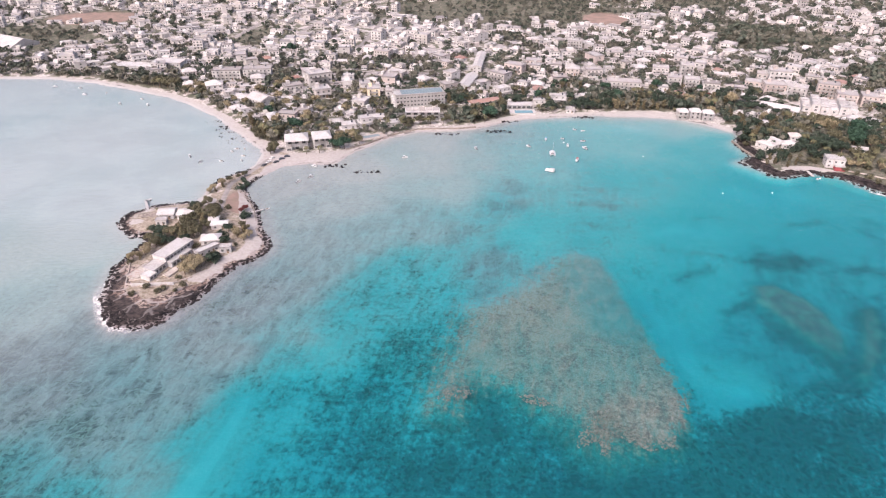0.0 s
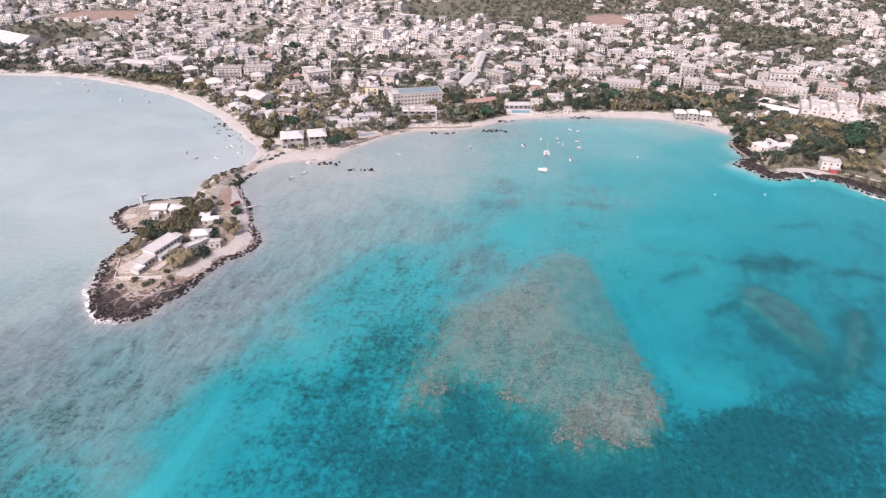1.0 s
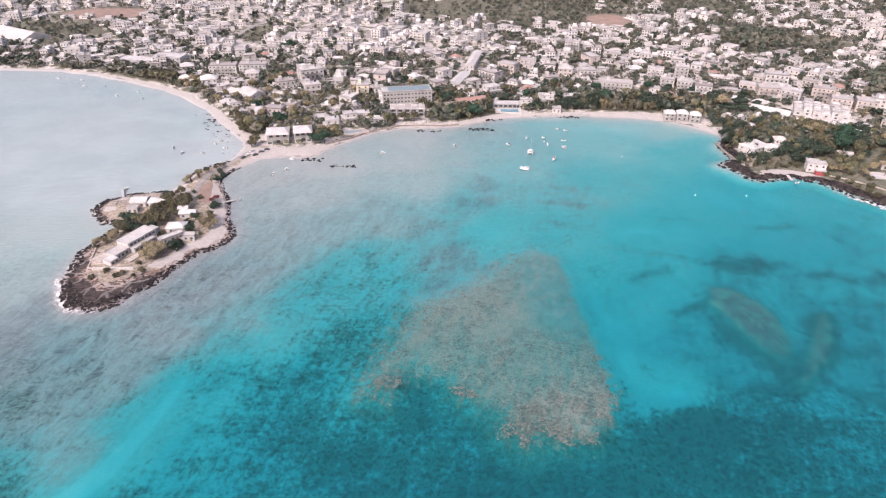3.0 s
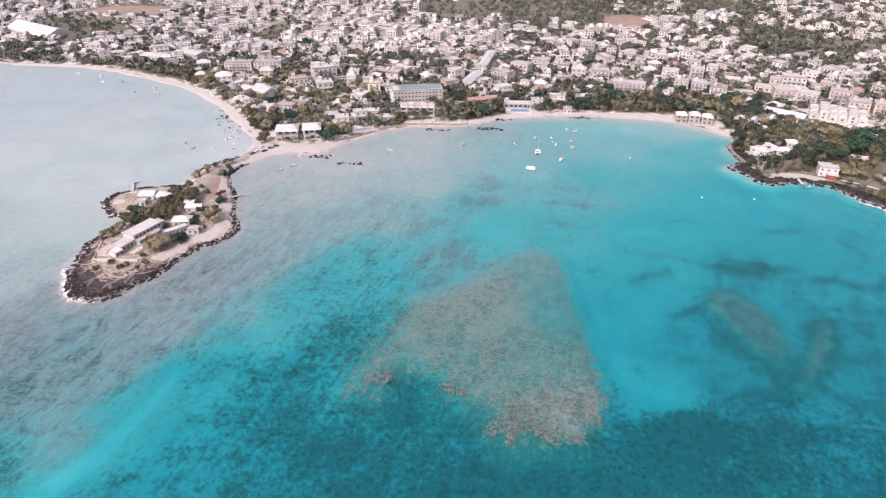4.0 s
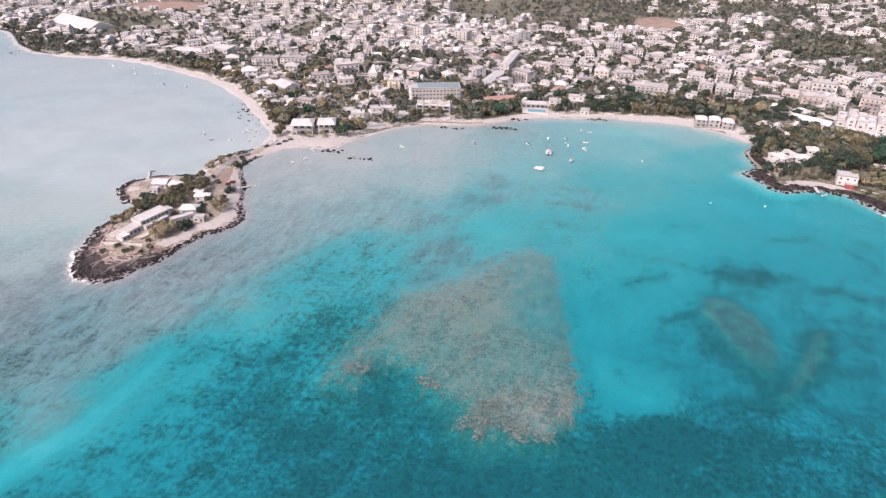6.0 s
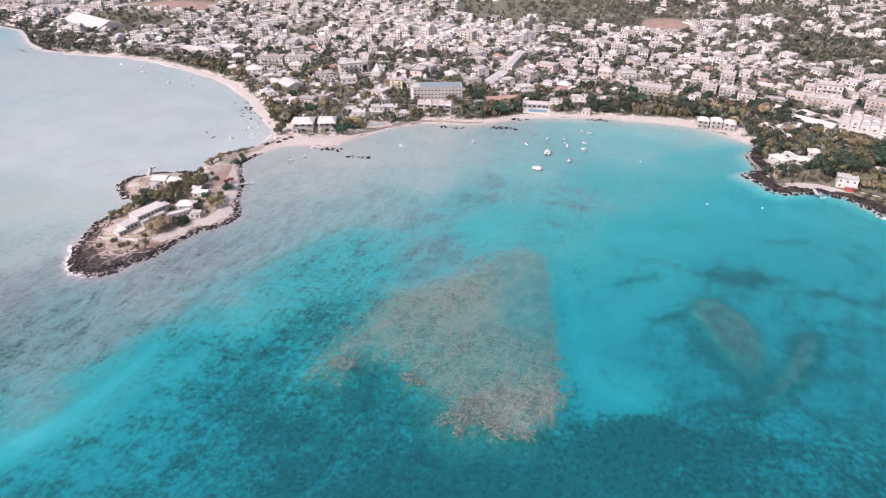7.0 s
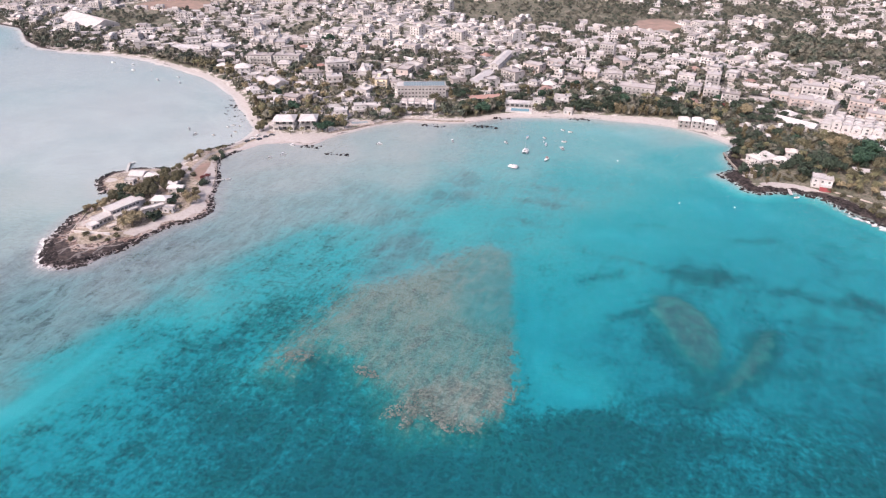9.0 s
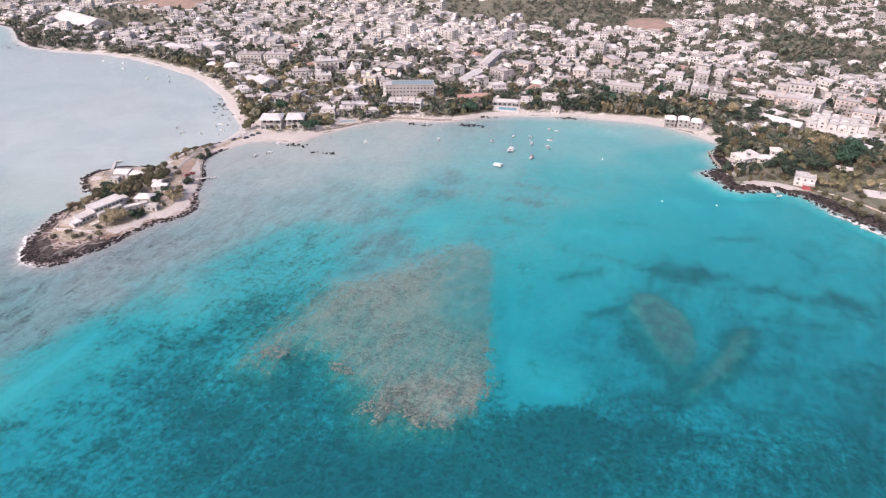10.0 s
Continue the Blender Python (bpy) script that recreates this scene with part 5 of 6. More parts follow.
grow(TALL, [(268, 500), (274, 505), (288, 522), (294, 526), (254, 498), (300, 500), (308, 504), (236, 486)], 0.85)
grow(BUSHDARK, [(262, 457), (270, 447), (246, 470), (252, 449), (276, 442), (233, 447), (243, 453)], 1.6)
TAKEN += [(250, 455, 9), (262, 452, 8), (244, 444, 8), (240, 424, 8), (256, 428, 10), (268, 430, 8), (280, 422, 6)]
grow(PALM, [(288, 432), (294, 428), (300, 431), (305, 434), (296, 436), (310, 438), (284, 437), (316, 445), (312, 430), (276, 460), (280, 448), (243, 472), (236, 468), (238, 476), (320, 436), (303, 440), (318, 448), (326, 430), (308, 426), (322, 424), (299, 424)], 0.8)
grow(PALM, [(-20, 508), (-28, 511), (-8, 509), (4, 511), (-40, 500), (30, 517), (38, 518), (84, 544), (96, 541), (-30, 506), (-95, 448), (-86, 450)], 0.75)
grow(RED, [(323, 466), (333, 468), (328, 461), (232, 538)], 0.6)
grow(BROAD, [(339, 479), (345, 470), (330, 488), (311, 486), (318, 495), (326, 500), (300, 500), (290, 508)], 0.9)

# ---- boats ----
def hull(bm, length, beam, depth, slot=0, x=0.0):
    """An open hull with a pointed bow towards +y, keel at z = -0.3."""
    rows = []
    n = 9
    for i in range(n):
        u = i / (n - 1)
        half = beam / 2 * (1 - max(0.0, (u - 0.45) / 0.55) ** 2.2) * (0.86 + 0.14 * min(1, u * 4)) + 0.02
        y = (u - 0.5) * length
        rise = 0.35 * u ** 3
        ring = [(-half, depth + rise), (-half * 0.85, 0.1), (0, -0.3 + 0.4 * u ** 4), (half * 0.85, 0.1), (half, depth + rise)]
        rows.append([bm.verts.new((x + a, y, b)) for a, b in ring])
    for r0, r1 in zip(rows, rows[1:]):
        for k in range(4):
            bm.faces.new((r0[k], r0[k + 1], r1[k + 1], r1[k])).material_index = slot
        f = bm.faces.new((r0[4], r0[0], r1[0], r1[4]))
        f.material_index = slot
    bm.faces.new(rows[0][::-1]).material_index = slot
    bm.faces.new(rows[-1]).material_index = slot


def boat(kind, length, label, hull_mat=None, top=None):
    root = tagged(new({"cat": "catamaran", "motor": "motor_boat", "dinghy": "dinghy", "sail": "sailing_boat"}[kind]), label, "boat", "moored boats")
    beam = length * (0.5 if kind == "cat" else 0.34)
    hm = hull_mat or M_HULL
    if kind == "cat":
        for s in (-1, 1):
            bm = bmesh.new()
            hull(bm, length, length * 0.13, 0.9, x=s * beam * 0.4)
            part("hull", bm, hm, root)
        bm = bmesh.new()
        box(bm, 0, -length * 0.08, 0.75, beam * 0.8, length * 0.6, 0.25)
        part("deck", bm, hm, root)
        bm = bmesh.new()
        box(bm, 0, -length * 0.1, 1.0, beam * 0.62, length * 0.34, 1.2, taper=0.82)
        part("cabin", bm, hm, root)
        bm = bmesh.new()
        box(bm, 0, length * 0.09, 1.25, beam * 0.5, 0.2, 0.6)
        part("windscreen", bm, M_GLASS, root)
        bm = bmesh.new()
        box(bm, 0, -length * 0.33, 2.0, beam * 0.7, length * 0.22, 0.12)
        part("canopy", bm, top or M_HULL, root)
    else:
        bm = bmesh.new()
        hull(bm, length, beam, 0.75)
        part("hull", bm, hm, root)
        bm = bmesh.new()
        box(bm, 0, -length * 0.1, 0.78, beam * 0.66, length * 0.5, 0.06)
        for k in range(2):
            box(bm, 0, -length * (0.22 - 0.2 * k), 0.84, beam * 0.6, 0.4, 0.25)
        part("cockpit", bm, M_TIMBER if kind == "dinghy" else M_HULLDARK, root)
        if kind != "dinghy":
            bm = bmesh.new()
            box(bm, 0, length * 0.08, 0.8, beam * 0.56, length * 0.26, 0.8, taper=0.75)
            part("cabin", bm, hm, root)
            bm = bmesh.new()
            box(bm, 0, -length * 0.14, 2.1, beam * 0.7, length * 0.3, 0.1)
            for a in (-1, 1):
                for b in (-0.26, -0.02):
                    box(bm, a * beam * 0.3, length * b, 0.8, 0.08, 0.08, 1.3)
            part("canopy", bm, top or M_HULL, root)
        bm = bmesh.new()
        box(bm, 0, -length / 2 - 0.25, 0.1, 0.4, 0.5, 1.1)
        part("outboard_motor", bm, M_HULLDARK, root)
    if kind == "sail" or (kind == "cat" and length > 10):
        bm = bmesh.new()
        bmesh.ops.create_cone(bm, cap_ends=True, segments=8, radius1=0.11, radius2=0.06, depth=13, matrix=pose(0, length * 0.06, 7.5))
        part("mast", bm, M_ALU, root)
        bm = bmesh.new()
        bmesh.ops.create_cone(bm, cap_ends=True, segments=8, radius1=0.16, radius2=0.12, depth=length * 0.42, matrix=pose(0, -length * 0.15, 2.9, 90))
        part("boom", bm, M_HULL, root, "boom with a furled white sail")
    return root


MOORED = [(78, 426, 72, "cat", 8.5), (100, 444, 160, "motor", 8.0), (84, 455, 175, "cat", 10.5), (83, 484, 170, "motor", 6.5), (98, 471, 180, "motor", 5.6), (110, 467, 35, "motor", 7.0),
          (68, 470, 50, "motor", 5.0), (28, 465, 22, "motor", 6.0), (-24, 447, -80, "motor", 5.6), (109, 506, 60, "dinghy", 4.0), (115, 503, 95, "dinghy", 4.2), (96, 486, 60, "dinghy", 3.6),
          (111, 481, 92, "dinghy", 5.0), (-93, 405, -40, "motor", 5.0), (-86, 413, -50, "motor", 5.2), (-87, 431, 80, "motor", 5.0), (-105, 365, -60, "dinghy", 4.5)]
LAGOON = [(-179, 447, 30, "motor", 5.5), (-168, 437, -20, "motor", 5.2), (-154, 438, 70, "dinghy", 4.4), (-141, 448, 80, "dinghy", 4.6), (-149, 461, 100, "dinghy", 4.6), (-143, 461, 20, "dinghy", 4.0),
          (-151, 456, 60, "dinghy", 4.0), (-318, 586, 80, "motor", 6.0), (-276, 561, 60, "motor", 5.6), (-251, 558, 40, "motor", 5.6), (-355, 608, 90, "motor", 6.0), (-330, 604, 70, "motor", 5.5), (-140, 440, 30, "dinghy", 4.0),
          (-300, 590, 20, "dinghy", 4.5), (-262, 574, 70, "dinghy", 4.5), (260.5, 414.5, -75, "dinghy", 5.0)]
for k, (x, y, turn, kind, length) in enumerate(MOORED + LAGOON):
    b = boat(kind, length, {"cat": "white catamaran at anchor in the bay", "motor": "small white motor boat at anchor", "dinghy": "small white open boat on a mooring"}[kind],
             top={1: M_HULLRED, 3: M_BLUE, 6: M_HULLDARK}.get(k))
    b.matrix_basis = pose(x, y, -0.05, 0, 0, turn) @ Matrix.Scale(0.78, 4)


def buoy(x, y):
    """A round white mooring float with a stubby eye on top."""
    root = tagged(new("mooring_buoy"), "small round white mooring buoy on the water", "buoy", "mooring buoys")
    bm = bmesh.new()
    bmesh.ops.create_icosphere(bm, subdivisions=2, radius=0.55)
    for v in bm.verts:
        v.co.z *= 0.8
    part("float", bm, M_HULL, root)
    bm = bmesh.new()
    bmesh.ops.create_cone(bm, cap_ends=True, segments=8, radius1=0.14, radius2=0.08, depth=0.4, matrix=pose(0, 0, 0.58))
    part("mooring_eye", bm, M_ALU, root)
    root.matrix_basis = pose(x, y, 0.1)


for x, y in ((186, 391), (219, 392), (150, 452), (96, 478)):
    buoy(x, y)

# ---- cars and small things on the isthmus ----
def car(label, paint):
    root = tagged(new("car"), label, "car", "cars parked on the isthmus")
    bm = bmesh.new()
    box(bm, 0, 0, 0.35, 4.2, 1.7, 0.55, taper=0.96)
    box(bm, -0.15, 0, 0.9, 2.4, 1.55, 0.55, taper=0.78)
    part("body", bm, paint, root)
    bm = bmesh.new()
    box(bm, -0.15, 0, 0.98, 2.46, 1.35, 0.36, taper=0.84)
    part("windows", bm, M_GLASS, root)
    for a in (-1.3, 1.3):
        for b in (-0.78, 0.78):
            bm = bmesh.new()
            bmesh.ops.create_cone(bm, cap_ends=True, segments=10, radius1=0.33, radius2=0.33, depth=0.22, matrix=pose(a, b, 0.33, 90))
            part("wheel", bm, M_HULLDARK, root)
    return root


for k, (x, y, turn) in enumerate([(-119, 433, 60), (-114, 434, 50), (-111, 439, 20), (-118, 440, 65), (-108, 443, 15), (-121, 428, 70)]):
    place(car("dark parked car on the sandy isthmus" if k % 3 else "white parked car on the sandy isthmus", M_HULLDARK if k % 3 else M_HULL), x, y, turn, 2)

# ---- rocks ----
def rock_pile(name, label, count, seed, low, high, inside, size=1.0, material=None, level=None):
    """Broken basalt: squat, many-sided stones and slabs along a stretch of the shore."""
    r = np.random.default_rng(seed)
    bm0 = bmesh.new()
    bmesh.ops.create_icosphere(bm0, subdivisions=1, radius=1.0)
    base = np.array([v.co for v in bm0.verts])
    faces = np.array([[v.index for v in f.verts] for f in bm0.faces])
    bm0.free()
    vs, fs, k = [], [], 0
    tries = 0
    while k < count and tries < 60:
        tries += 1
        x, y = r.uniform(low[0], high[0], 4000), r.uniform(low[1], high[1], 4000)
        ok = inside(x, y)
        for a, b in zip(x[ok], y[ok]):
            if k >= count:
                break
            s = size * r.uniform(0.7, 1.5) * r.choice([0.5, 0.8, 1.3, 2.0], p=[0.35, 0.35, 0.2, 0.1])
            q = base * (1 + 0.55 * (r.random((len(base), 1)) - 0.5))
            q = np.clip(q, -0.8, 0.8) * np.array([s * r.uniform(0.8, 1.5), s, s * r.uniform(0.25, 0.5) * (1.0 if level is None else 0.5)])
            t = r.uniform(0, 6.283)
            c, sn = math.cos(t), math.sin(t)
            vs.append(np.stack([a + q[:, 0] * c - q[:, 1] * sn, b + q[:, 0] * sn + q[:, 1] * c, (max(z_at(a, b), -0.25) if level is None else level) + 0.15 * s + q[:, 2]], 1))
            fs.append(faces + k * len(base))
            k += 1
    me = bpy.data.meshes.new(name)
    me.from_pydata(np.concatenate(vs).tolist(), [], np.concatenate(fs).tolist())
    me.materials.append(material or M_ROCK)
    return tagged(new(name, me), label, "rocks", kind="stuff")


def rock_material():
    m = Nodes("basalt")
    isl = m.node("ShaderNodeNewGeometry").outputs["Random Per Island"]
    p = m.pos()
    c = m.mix(isl, (0.011, 0.011, 0.013), (0.04, 0.034, 0.034))
    c = m.mix(m.step(m.noise(p, 0.9, 5, 0.7), 0.55, 0.76), c, (0.075, 0.06, 0.055))
    return m.done(c, 0.95, spec=0.15, normal=m.bump(m.noise(p, 2.5, 4), 0.6, 0.25))


M_ROCK = rock_material()


def near_shore(frac, reach):
    def test(x, y):
        d = coast_distance(x, y)
        w = shore_width(x, y)[1]
        return (w > 1.2) & (d < w * frac) & (d > -reach)
    return test


rock_pile("islet_rocks", "black broken basalt slabs round the islet's shore", 2600, 11, (-195, 238), (-88, 425), near_shore(0.55, 1.8), 0.46)
rock_pile("point_rocks", "black basalt rocks along the eastern point", 2000, 12, (208, 330), (345, 492), near_shore(0.95, 1.8), 0.55)
rock_pile("lagoon_rocks", "scattered low dark rocks in the lagoon shallows", 70, 13, (-190, 470), (-140, 530), lambda x, y: (coast_distance(x, y) < -1.0) & (coast_distance(x, y) > -16) & (bumps(x, y, 8, 21) > 0.55), 0.55)
for k, (x0, x1, y0, y1, n) in enumerate([(36, 58, 499, 504, 70), (-2, 16, 493, 498, 26), (112, 130, 533, 537, 60), (-80, -64, 429, 434, 40), (-58, -40, 420, 425, 26), (52, 66, 521, 525, 20), (-512, -470, 632, 648, 40)]):
    rock_pile("shore_rocks", "low black rocks at the water's edge", n, 30 + k, (x0, y0), (x1, y1), lambda x, y: x > -9999, 0.6)



def coral_material():
    m = Nodes("coral_block")
    p = m.pos()
    isl = m.node("ShaderNodeNewGeometry").outputs["Random Per Island"]
    c = m.mix(isl, (0.13, 0.15, 0.138), (0.215, 0.22, 0.198))
    return m.done(m.mix(m.step(m.noise(p, 1.6, 5, 0.7), 0.45, 0.68), c, (0.07, 0.07, 0.064)), 0.95, spec=0.1, normal=m.bump(m.noise(p, 3.0, 4), 0.6, 0.2))


M_CORAL = coral_material()
SPURS = [(59, 183, 10, 3.6, 47), (64, 180, 10, 3.2, 78), (74, 181, 10, 3.6, -45), (66, 192, 6, 4, 0), (83, 178, 8, 3, -20), (7, 203, 8, 4, 10), (40, 200, 7, 3, -20)]
rock_pile("coral_blocks", "pinkish-grey coral blocks along the broken spurs of the reef", 1300, 77, (-4, 166), (104, 212), lambda x, y: 1.35 * spots(x, y, SPURS) > 0.15 + 0.9 * bumps(x, y, 3.2, 44) + 0.35 * np.random.default_rng(5).random(np.shape(x)), 0.27, M_CORAL, -0.6)

# ---- sea walls and garden walls ----
def wall_run(name, label, pts, h=1.2, t=0.5, material=None, kind=""):
    bm = bmesh.new()
    for a, b in zip(pts, pts[1:]):
        v = Vector(b) - Vector(a)
        n = max(1, int(v.length / 8))
        for k in range(n):
            p, q = Vector(a) + v * k / n, Vector(a) + v * (k + 1) / n
            m = (p + q) / 2
            box(bm, m.x, m.y, z_at(m.x, m.y) - 1.2, v.length / n + 0.1, t, h + 1.2, turn=math.degrees(math.atan2(v.y, v.x)))
    me = bpy.data.meshes.new(name)
    bm.to_mesh(me)
    bm.free()
    me.materials.append(material or M_STONE)
    return tagged(new(name, me), label, "wall", kind=kind)


wall_run("sea_wall", "long low brown stone sea wall along the seafront", [(-68, 458), (-54, 470), (-38, 488), (-16, 502), (12, 504), (30, 508)], 1.0, 0.9)
wall_run("garden_wall", "dark stone garden wall on the rocky point", [(226.5, 482), (228, 466), (231, 450), (234, 441)], 1.6, 0.7)
wall_run("garden_wall", "pale coastal path wall along the eastern shore", [(279, 427), (292, 419), (304, 410), (316, 397)], 0.8, 0.5, M_TERRACE)
wall_run("garden_wall", "pale boundary wall of the villa garden", [(-78, 470), (-66, 466)], 1.4, 0.4, M_WHITE)
wall_run("garden_wall", "pale boundary wall round the islet garden", [(-163, 300), (-161, 294), (-157, 279), (-144, 276), (-134, 279), (-126, 286)], 0.6, 0.4, M_TERRACE)
wall_run("garden_wall", "low wall along the islet's sandy side", [(-128, 395), (-122, 382), (-113, 364), (-109, 352)], 0.8, 0.5)

# ---- roads ----
def strip(name, label, pts, w):
    """A road that follows the ground."""
    bm = bmesh.new()
    last = None
    for a, b in zip(pts, pts[1:]):
        v = Vector(b) - Vector(a)
        side = Vector((-v.y, v.x)).normalized() * w / 2
        n = max(1, int(v.length / 6))
        for k in range(n + 1):
            p = Vector(a) + v * k / n
            z = z_at(p.x, p.y) + 0.22
            row = [bm.verts.new((p.x + side.x, p.y + side.y, z)), bm.verts.new((p.x - side.x, p.y - side.y, z))]
            if last:
                bm.faces.new((last[0], last[1], row[1], row[0]))
            last = row
        TAKEN.extend((a[0] + v.x * k / 12, a[1] + v.y * k / 12, w * 0.7) for k in range(13))
    me = bpy.data.meshes.new(name)
    bm.to_mesh(me)
    bm.free()
    me.materials.append(M_ASPHALT)
    return tagged(new(name, me), label, "road", kind="structure")


strip("road_1", "dusty grey town street", [(-90, 690), (-73, 811), (-66, 860)], 6)
strip("road_2", "dusty grey town street", [(-250, 700), (-240, 742), (-221, 819), (-205, 880)], 7)
strip("road_3", "dusty grey town street", [(-162, 790), (-126, 900), (-118, 940)], 6)
strip("road_4", "pale coast road through the town", [(-330, 680), (-200, 655), (-90, 640), (40, 640), (150, 630), (270, 625), (400, 590), (520, 560)], 7)
strip("road_5", "sandy drive along the isthmus", [(-120, 440), (-131, 409), (-136, 397), (-135, 380), (-132, 357)], 3.4)
strip("road_6", "narrow street between the apartment blocks", [(300, 560), (318, 545), (332, 590), (345, 640)], 4)

# ---- the town behind the shore ----
DEEP[0] = False
NEAR_KINDS = [
    dict(w=10, d=9, floors=1, cols=3, porch=True, annex=1), dict(w=11, d=10, floors=2, cols=3, balconies=1, stair=True, annex=-1), dict(w=12, d=11, floors=2, cols=3, setback=3.5, annex=-1, yard=True), dict(w=14, d=11, floors=2, cols=4, balconies=1, stair=True),
    dict(w=11, d=9, floors=1, cols=3, roof="hip", roofing=M_GREYROOF), dict(w=12, d=8, floors=1, cols=3, roof="gable", roofing=M_WHITEROOF, annex=1), dict(w=8, d=10, floors=2, cols=2, balconies=1), dict(w=16, d=11, floors=3, cols=5, balconies=2, stair=True),
    dict(w=10, d=12, floors=2, cols=2, stair=True, annex=1, yard=True), dict(w=14, d=9, floors=2, cols=4, wall=M_PINK, balconies=1), dict(w=12, d=10, floors=2, cols=3, roof="hip", roofing=M_WHITEROOF), dict(w=9, d=8, floors=1, cols=2, roofing=M_WHITEROOF, annex=-1),
    dict(w=11, d=9, floors=1, cols=3, roof="hip", roofing=M_REDROOF), dict(w=13, d=12, floors=2, cols=3, wall=M_WHITE, roofing=M_WHITEROOF, setback=4)]
TEXT = {1: "single-storey", 2: "two-storey", 3: "three-storey"}
HOUSES = Kinds([building("house", group="houses of the town", label="pale %s rendered house with a %s roof" % (TEXT[k["floors"]], {"flat": "flat concrete", "hip": "hipped", "gable": "low gabled"}[k.get("roof", "flat")]), **k) for k in NEAR_KINDS])


def openness(x, y):
    x, y = np.asarray(x, float), np.asarray(y, float)
    return np.maximum(np.maximum(spots(x, y, SCRUB), spots(x, y, WOODS)), np.maximum(spots(x, y, CLEAR), spots(x, y, FIELD)) * 0.9)


def one(v):
    return float(np.asarray(v).reshape(-1)[0])


town = random.Random(7)
SITES = []
v = 470.0
while v < 1260:
    step = 16.4 + 0.002 * (v - 470)
    u = -820.0
    while u < 900:
        x = u + town.uniform(-6, 6) + 0.12 * (v - 600)
        y = v + town.uniform(-6, 6) - 0.1 * max(x, 0)
        u += step + town.uniform(-1.5, 3.5)
        SITES.append((x, y, town.random(), town.random()))
    v += step * 0.92
SX, SY = np.array([s[0] for s in SITES]), np.array([s[1] for s in SITES])
SD, SO = inside_distance(COAST, SX, SY), openness(SX, SY)
SG, SF, ST = bumps(SX, SY, 70, 31), bumps(SX, SY, 24, 57), bumps(SX, SY, 150, 63)
SH = height(SX, SY)
near_count, FAR = 0, []
for (x, y, r1, r2), d, o, g, h, fine, quarter in zip(SITES, SD, SO, SG, SH, SF, ST):
    if d < 17 or (x < -60 and y < 450) or abs(x - 60) > 0.78 * y + 120:
        continue
    chance = (0.9 if g > 0.36 else 0.45) * (1 - min(1.0, 1.25 * o)) * (1.0 if fine > 0.47 else 0.75 if x < 0 and y > 680 else 0.4) * (1.35 if 120 < x < 330 and 585 < y < 800 else 0.85 if x > 150 else 1.0)
    if r1 > chance or not free(x, y, 5.5):
        continue
    turn = -12 - 0.04 * x + (quarter - 0.5) * 150 + (r2 - 0.5) * 24 + (90 if r2 > 0.82 else 0)
    near = y < 640 or (abs(x - 60) < 260 and y < 690)
    if near and near_count < 290:
        i = int(r2 * 997) % len(NEAR_KINDS)
        HOUSES.put(i, x, y, turn, 0.8 + 0.4 * ((r2 * 31) % 1.0), 1.0, 0.0)
        near_count += 1
    else:
        FAR.append((x, y, h, turn, r1, r2))
    TAKEN.append((x, y, 5.5))
HOUSES.drop_unused()
small = random.Random(19)
QX, QY = np.array([small.uniform(-420, 480) for _ in range(5200)]), np.array([small.uniform(480, 720) for _ in range(5200)])
QD, QO, QH, QF, QT = inside_distance(COAST, QX, QY), openness(QX, QY), height(QX, QY), bumps(QX, QY, 24, 57), bumps(QX, QY, 150, 63)
for x, y, d, o, h, fine, quarter in zip(QX, QY, QD, QO, QH, QF, QT):
    if d < 16 or o > 0.45 or fine < 0.45 or not free(x, y, 3.4):
        continue
    if small.random() < 0.5:
        FAR.append((x, y, h, -12 - 0.04 * x + (quarter - 0.5) * 150 + small.uniform(-16, 16), -1.0, small.random()))
        TAKEN.append((x, y, 3.0))


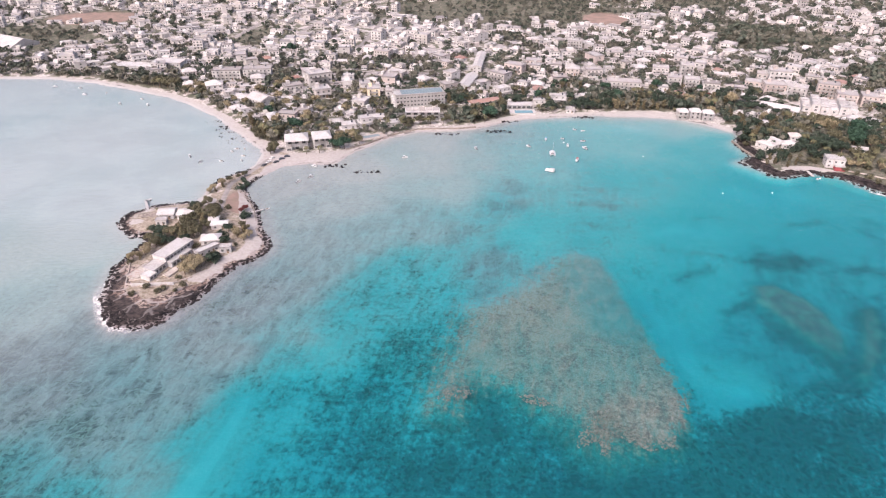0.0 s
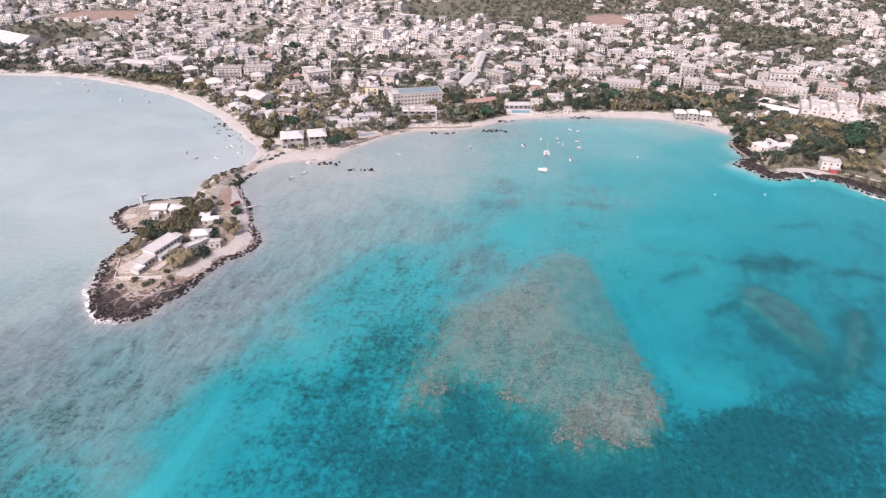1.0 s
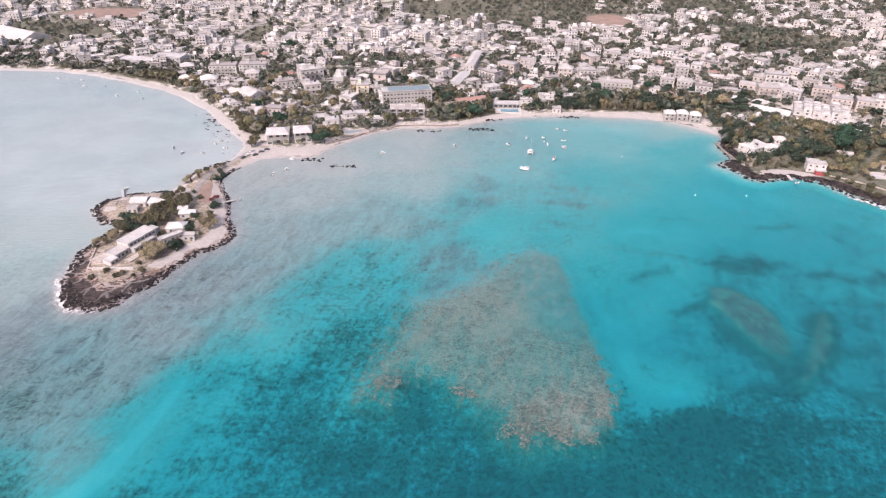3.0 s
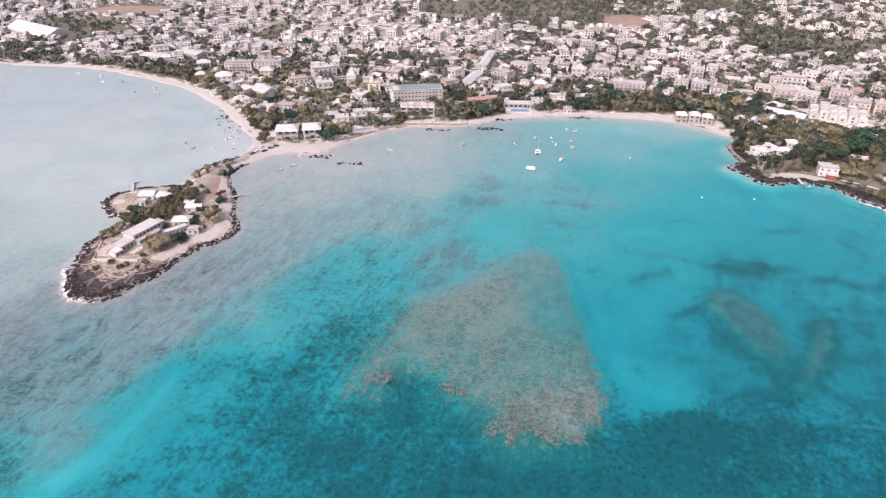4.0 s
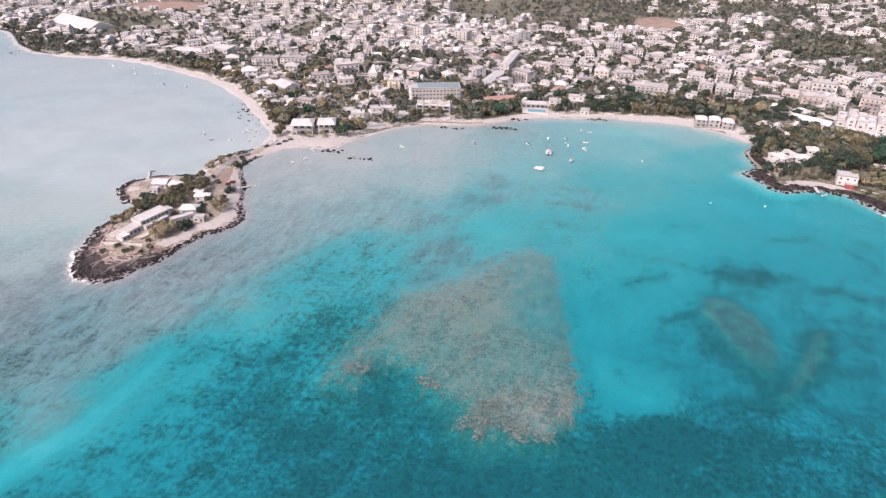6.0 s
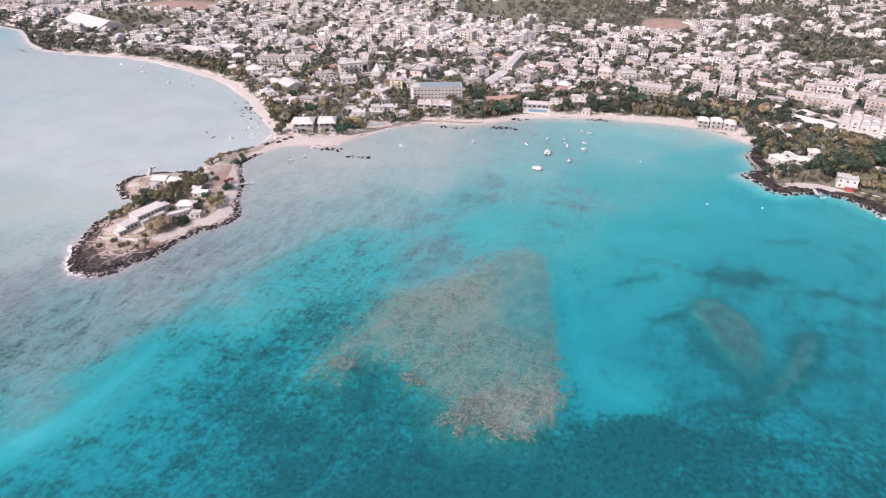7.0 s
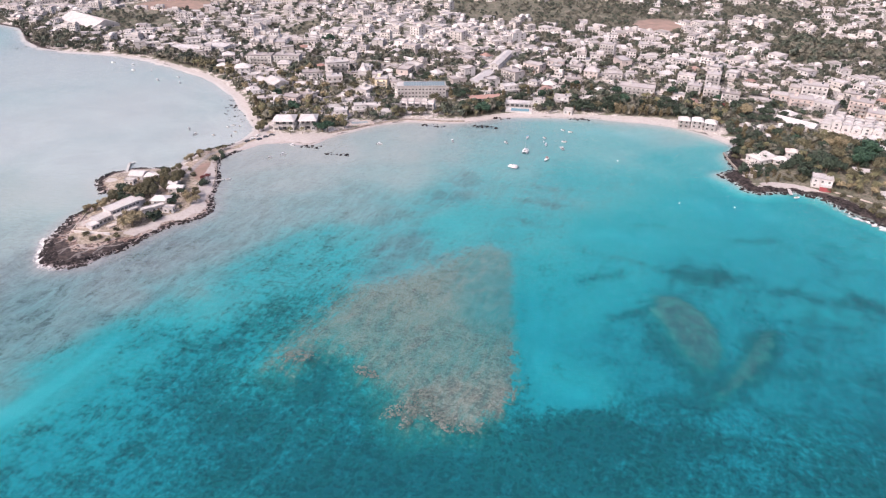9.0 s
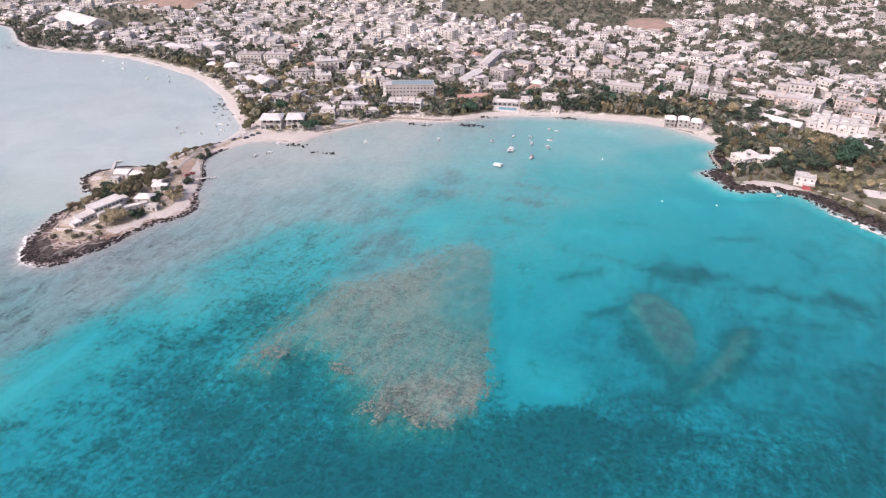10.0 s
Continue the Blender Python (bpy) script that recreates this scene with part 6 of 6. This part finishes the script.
def far_town():
    """Simple houses with parapets, openings and roof rooms, joined."""
    r = random.Random(3)
    bm = bmesh.new()
    boxes = []
    for x, y, z, turn, r1, r2 in FAR:
        w, d, f = 8 + 9 * r.random() ** 2, 8 + 5 * r.random(), 1 + int(2.4 * r.random() ** 1.4)
        if r1 < 0:
            w, d, f = 4.5 + 3.5 * r.random(), 4 + 3 * r.random(), 1
        h = 3.0 * f
        items = [(0, 0, -1.5, w, d, h + 1.5, 0), (0, 0, h, w + 0.6, d + 0.6, 0.3, 1)]
        t = 0.3
        items += [(0, -d / 2, h + 0.3, w + 0.6, t, 0.6, 1), (0, d / 2, h + 0.3, w + 0.6, t, 0.6, 1), (-w / 2, 0, h + 0.3, t, d - 0.3, 0.6, 1), (w / 2, 0, h + 0.3, t, d - 0.3, 0.6, 1)]
        if r.random() < 0.45:
            items.append((w * 0.15, d * 0.15, h + 0.3, w * 0.45, d * 0.5, 2.4, 0))
        for _ in range(2):
            if r1 >= 0 and r.random() < 0.6:
                side = r.choice((-1, 1))
                items.append((side * (w / 2 + 1.8), (r.random() - 0.5) * d, -1.5, 3.4 + 2 * r.random(), 4 + 3 * r.random(), 4.2 + 2.5 * r.random(), r.choice((0, 1))))
        if r.random() < 0.35:
            items.append((0, -d / 2 - 3.0, -1.5, w + 4, 0.3, 2.8, 0))
        if r.random() < 0.3:
            items.append((-w * 0.25, -d * 0.2, h + 0.3, 1.3, 1.3, 1.2, 2))
        for k in range(f):
            for i in range(3):
                items.append((-w / 2 + w * (i + 0.5) / 3, -d / 2, 3 * k + 0.9, 1.5, 0.1, 1.4, 2))
            items.append((w / 2, 0, 3 * k + 0.9, 0.1, 1.6, 1.4, 2))
            items.append((-w / 2, 0, 3 * k + 0.9, 0.1, 1.6, 1.4, 2))
            if k:
                items.append((0, -d / 2 - 0.6, 3 * k - 0.15, w * 0.8, 1.2, 0.2, 1))
        c, s = math.cos(radians(turn)), math.sin(radians(turn))
        boxes += [(x + a * c - b * s, y + a * s + b * c, z + e, ww, dd, hh, slot, turn) for a, b, e, ww, dd, hh, slot in items]
    q = np.array(boxes)
    n = len(q)
    co = np.empty((n, 8, 3))
    ca, sa = np.cos(np.radians(q[:, 7])), np.sin(np.radians(q[:, 7]))
    for k, (u_, v_, t_) in enumerate([(-1, -1, 0), (1, -1, 0), (1, 1, 0), (-1, 1, 0), (-1, -1, 1), (1, -1, 1), (1, 1, 1), (-1, 1, 1)]):
        a, b = u_ * q[:, 3] / 2, v_ * q[:, 4] / 2
        co[:, k] = np.stack([q[:, 0] + a * ca - b * sa, q[:, 1] + a * sa + b * ca, q[:, 2] + t_ * q[:, 5]], 1)
    face = np.array([(3, 2, 1, 0), (4, 5, 6, 7), (0, 1, 5, 4), (1, 2, 6, 5), (2, 3, 7, 6), (3, 0, 4, 7)])
    idx = (np.arange(n)[:, None, None] * 8 + face[None]).reshape(-1, 4)
    bm.free()
    me = bpy.data.meshes.new("far_houses")
    me.vertices.add(n * 8)
    me.vertices.foreach_set("co", co.astype(np.float32).ravel())
    me.loops.add(idx.size)
    me.loops.foreach_set("vertex_index", idx.astype(np.int32).ravel())
    me.polygons.add(len(idx))
    me.polygons.foreach_set("loop_start", np.arange(0, idx.size, 4, dtype=np.int32))
    me.polygons.foreach_set("material_index", np.repeat(q[:, 6].astype(np.int32), 6))
    me.update(calc_edges=True)
    me.polygons.foreach_set("use_smooth", np.zeros(len(idx), bool))
    for mm in (M_FARWALL, M_FARROOF, M_GLASS):
        me.materials.append(mm)
    return tagged(new("far_houses", me), "pale flat-roofed houses of the spreading inland town", "houses", kind="stuff")


M_FARROOF = island_paint("far_roof", ROOFS, (0.2, 0.18, 0.17), 0.5)
far_town()

# ---- trees between the houses ----
count = {"near": 0}
FAR_TREES = []
cand_x = np.array([town.uniform(-820, 900) for _ in range(60000)])
cand_y = np.array([470 + 800 * town.random() ** 1.3 for _ in range(60000)])
CD, CW, CS, CG, CH = inside_distance(COAST, cand_x, cand_y), spots(cand_x, cand_y, WOODS), spots(cand_x, cand_y, SCRUB), bumps(cand_x, cand_y, 45, 41), height(cand_x, cand_y)
CF = spots(cand_x, cand_y, FIELD)
CSAND = shore_width(cand_x, cand_y)[0]
GRID = {}
for a, b, q in TAKEN:
    GRID.setdefault((int(a // 20), int(b // 20)), []).append((a, b, q))


def room(x, y, r):
    i, j = int(x // 20), int(y // 20)
    return all((x - a) ** 2 + (y - b) ** 2 > (r + q) ** 2 for di in (-1, 0, 1) for dj in (-1, 0, 1) for a, b, q in GRID.get((i + di, j + dj), ()))


for x, y, d, w, s, g, h, fl, sw in zip(cand_x, cand_y, CD, CW, CS, CG, CH, CF, CSAND):
    if d < sw + 3 or abs(x - 60) > 0.78 * y + 120 or fl > 0.35 or (x < -60 and y < 455):
        continue
    chance = max(0.95 * min(1, 1.6 * w), (0.3 if x > -300 else 0.5) * s, (0.85 if g > 0.5 else 0.55) if y < 590 else (0.85 if g > 0.5 else 0.55) if y < 700 else (0.8 if g > 0.5 else 0.5) if x > 60 else (0.24 if g > 0.5 else 0.08))
    if d < 45:
        chance = max(chance, 0.9 if x < -190 or x > 110 else 0.55)
    r = town.random()
    size = town.uniform(0.35, 0.8) if s > 0.4 and w < 0.3 else town.uniform(0.55, 1.15) if w < 0.3 else town.uniform(1.05, 1.5)
    if r > chance or not room(x, y, 1.1 * size if w < 0.3 else 0.9 * size):
        continue
    GRID.setdefault((int(x // 20), int(y // 20)), []).append((x, y, 1.5 * size))
    pick = town.random()
    near = y < 610 and abs(x - 60) < 330
    if near and count["near"] < 620:
        count["near"] += 1
        pick = pick if x < 120 else pick * 0.5 if pick < 0.6 else pick
        if x < -60:
            pick = 0.3 + 0.7 * pick if pick < 0.5 else 0.64 + 0.33 * pick if pick < 0.8 else 0.96
        kinds = BROAD if pick < 0.36 else OLIVE if pick < 0.64 else GREEN if pick < 0.69 else TALL if pick < 0.79 else PALM if pick < 0.89 else BUSH if pick < 0.94 else DRY if pick < 0.985 else RED
        kinds.put(count["near"], x, y, town.uniform(0, 360), size * (1.0 if kinds not in (BUSH,) else 1.6), town.uniform(0.85, 1.15))
    else:
        FAR_TREES.append((x, y, h, size, pick))
for kinds in (BROAD, GREEN, OLIVE, TALL, TALLDARK, DRY, RED, BUSH, BUSHDARK, PALM):
    kinds.drop_unused()


def far_trees(name, label, rows, material):
    """Loose crowns of leaf clumps with stub trunks, joined."""
    models = []
    for _ in range(8):
        k = 4
        a, q = rng.uniform(0, 6.283, k), 2.2 * np.sqrt(rng.uniform(0, 1, k))
        c = np.stack([q * np.cos(a), q * np.sin(a), 3.0 + rng.uniform(-1.0, 1.3, k)], 1)
        models.append(leaf_cloud(c, rng.uniform(1.4, 2.3, k), 10, 2.2))
    out = []
    for x, y, z, size, pick in rows:
        t = rng.uniform(0, 6.283)
        c, s = math.cos(t), math.sin(t)
        q = models[int(pick * 9973) % 8] * size * 1.15
        out.append(np.stack([x + q[..., 0] * c - q[..., 1] * s, y + q[..., 0] * s + q[..., 1] * c, z + q[..., 2]], -1))
    return tagged(new(name, leaf_mesh(name, np.concatenate(out), material)), label, "trees", kind="stuff")


far_trees("far_green_trees", "dark green trees scattered through the inland town, haze put into the leaf colour", [r for r in FAR_TREES if r[4] < 0.45], M_FARLEAF)
far_trees("far_olive_trees", "olive-brown dry trees scattered through the inland town, haze put into the leaf colour", [r for r in FAR_TREES if r[4] >= 0.45], M_FAROLIVE)
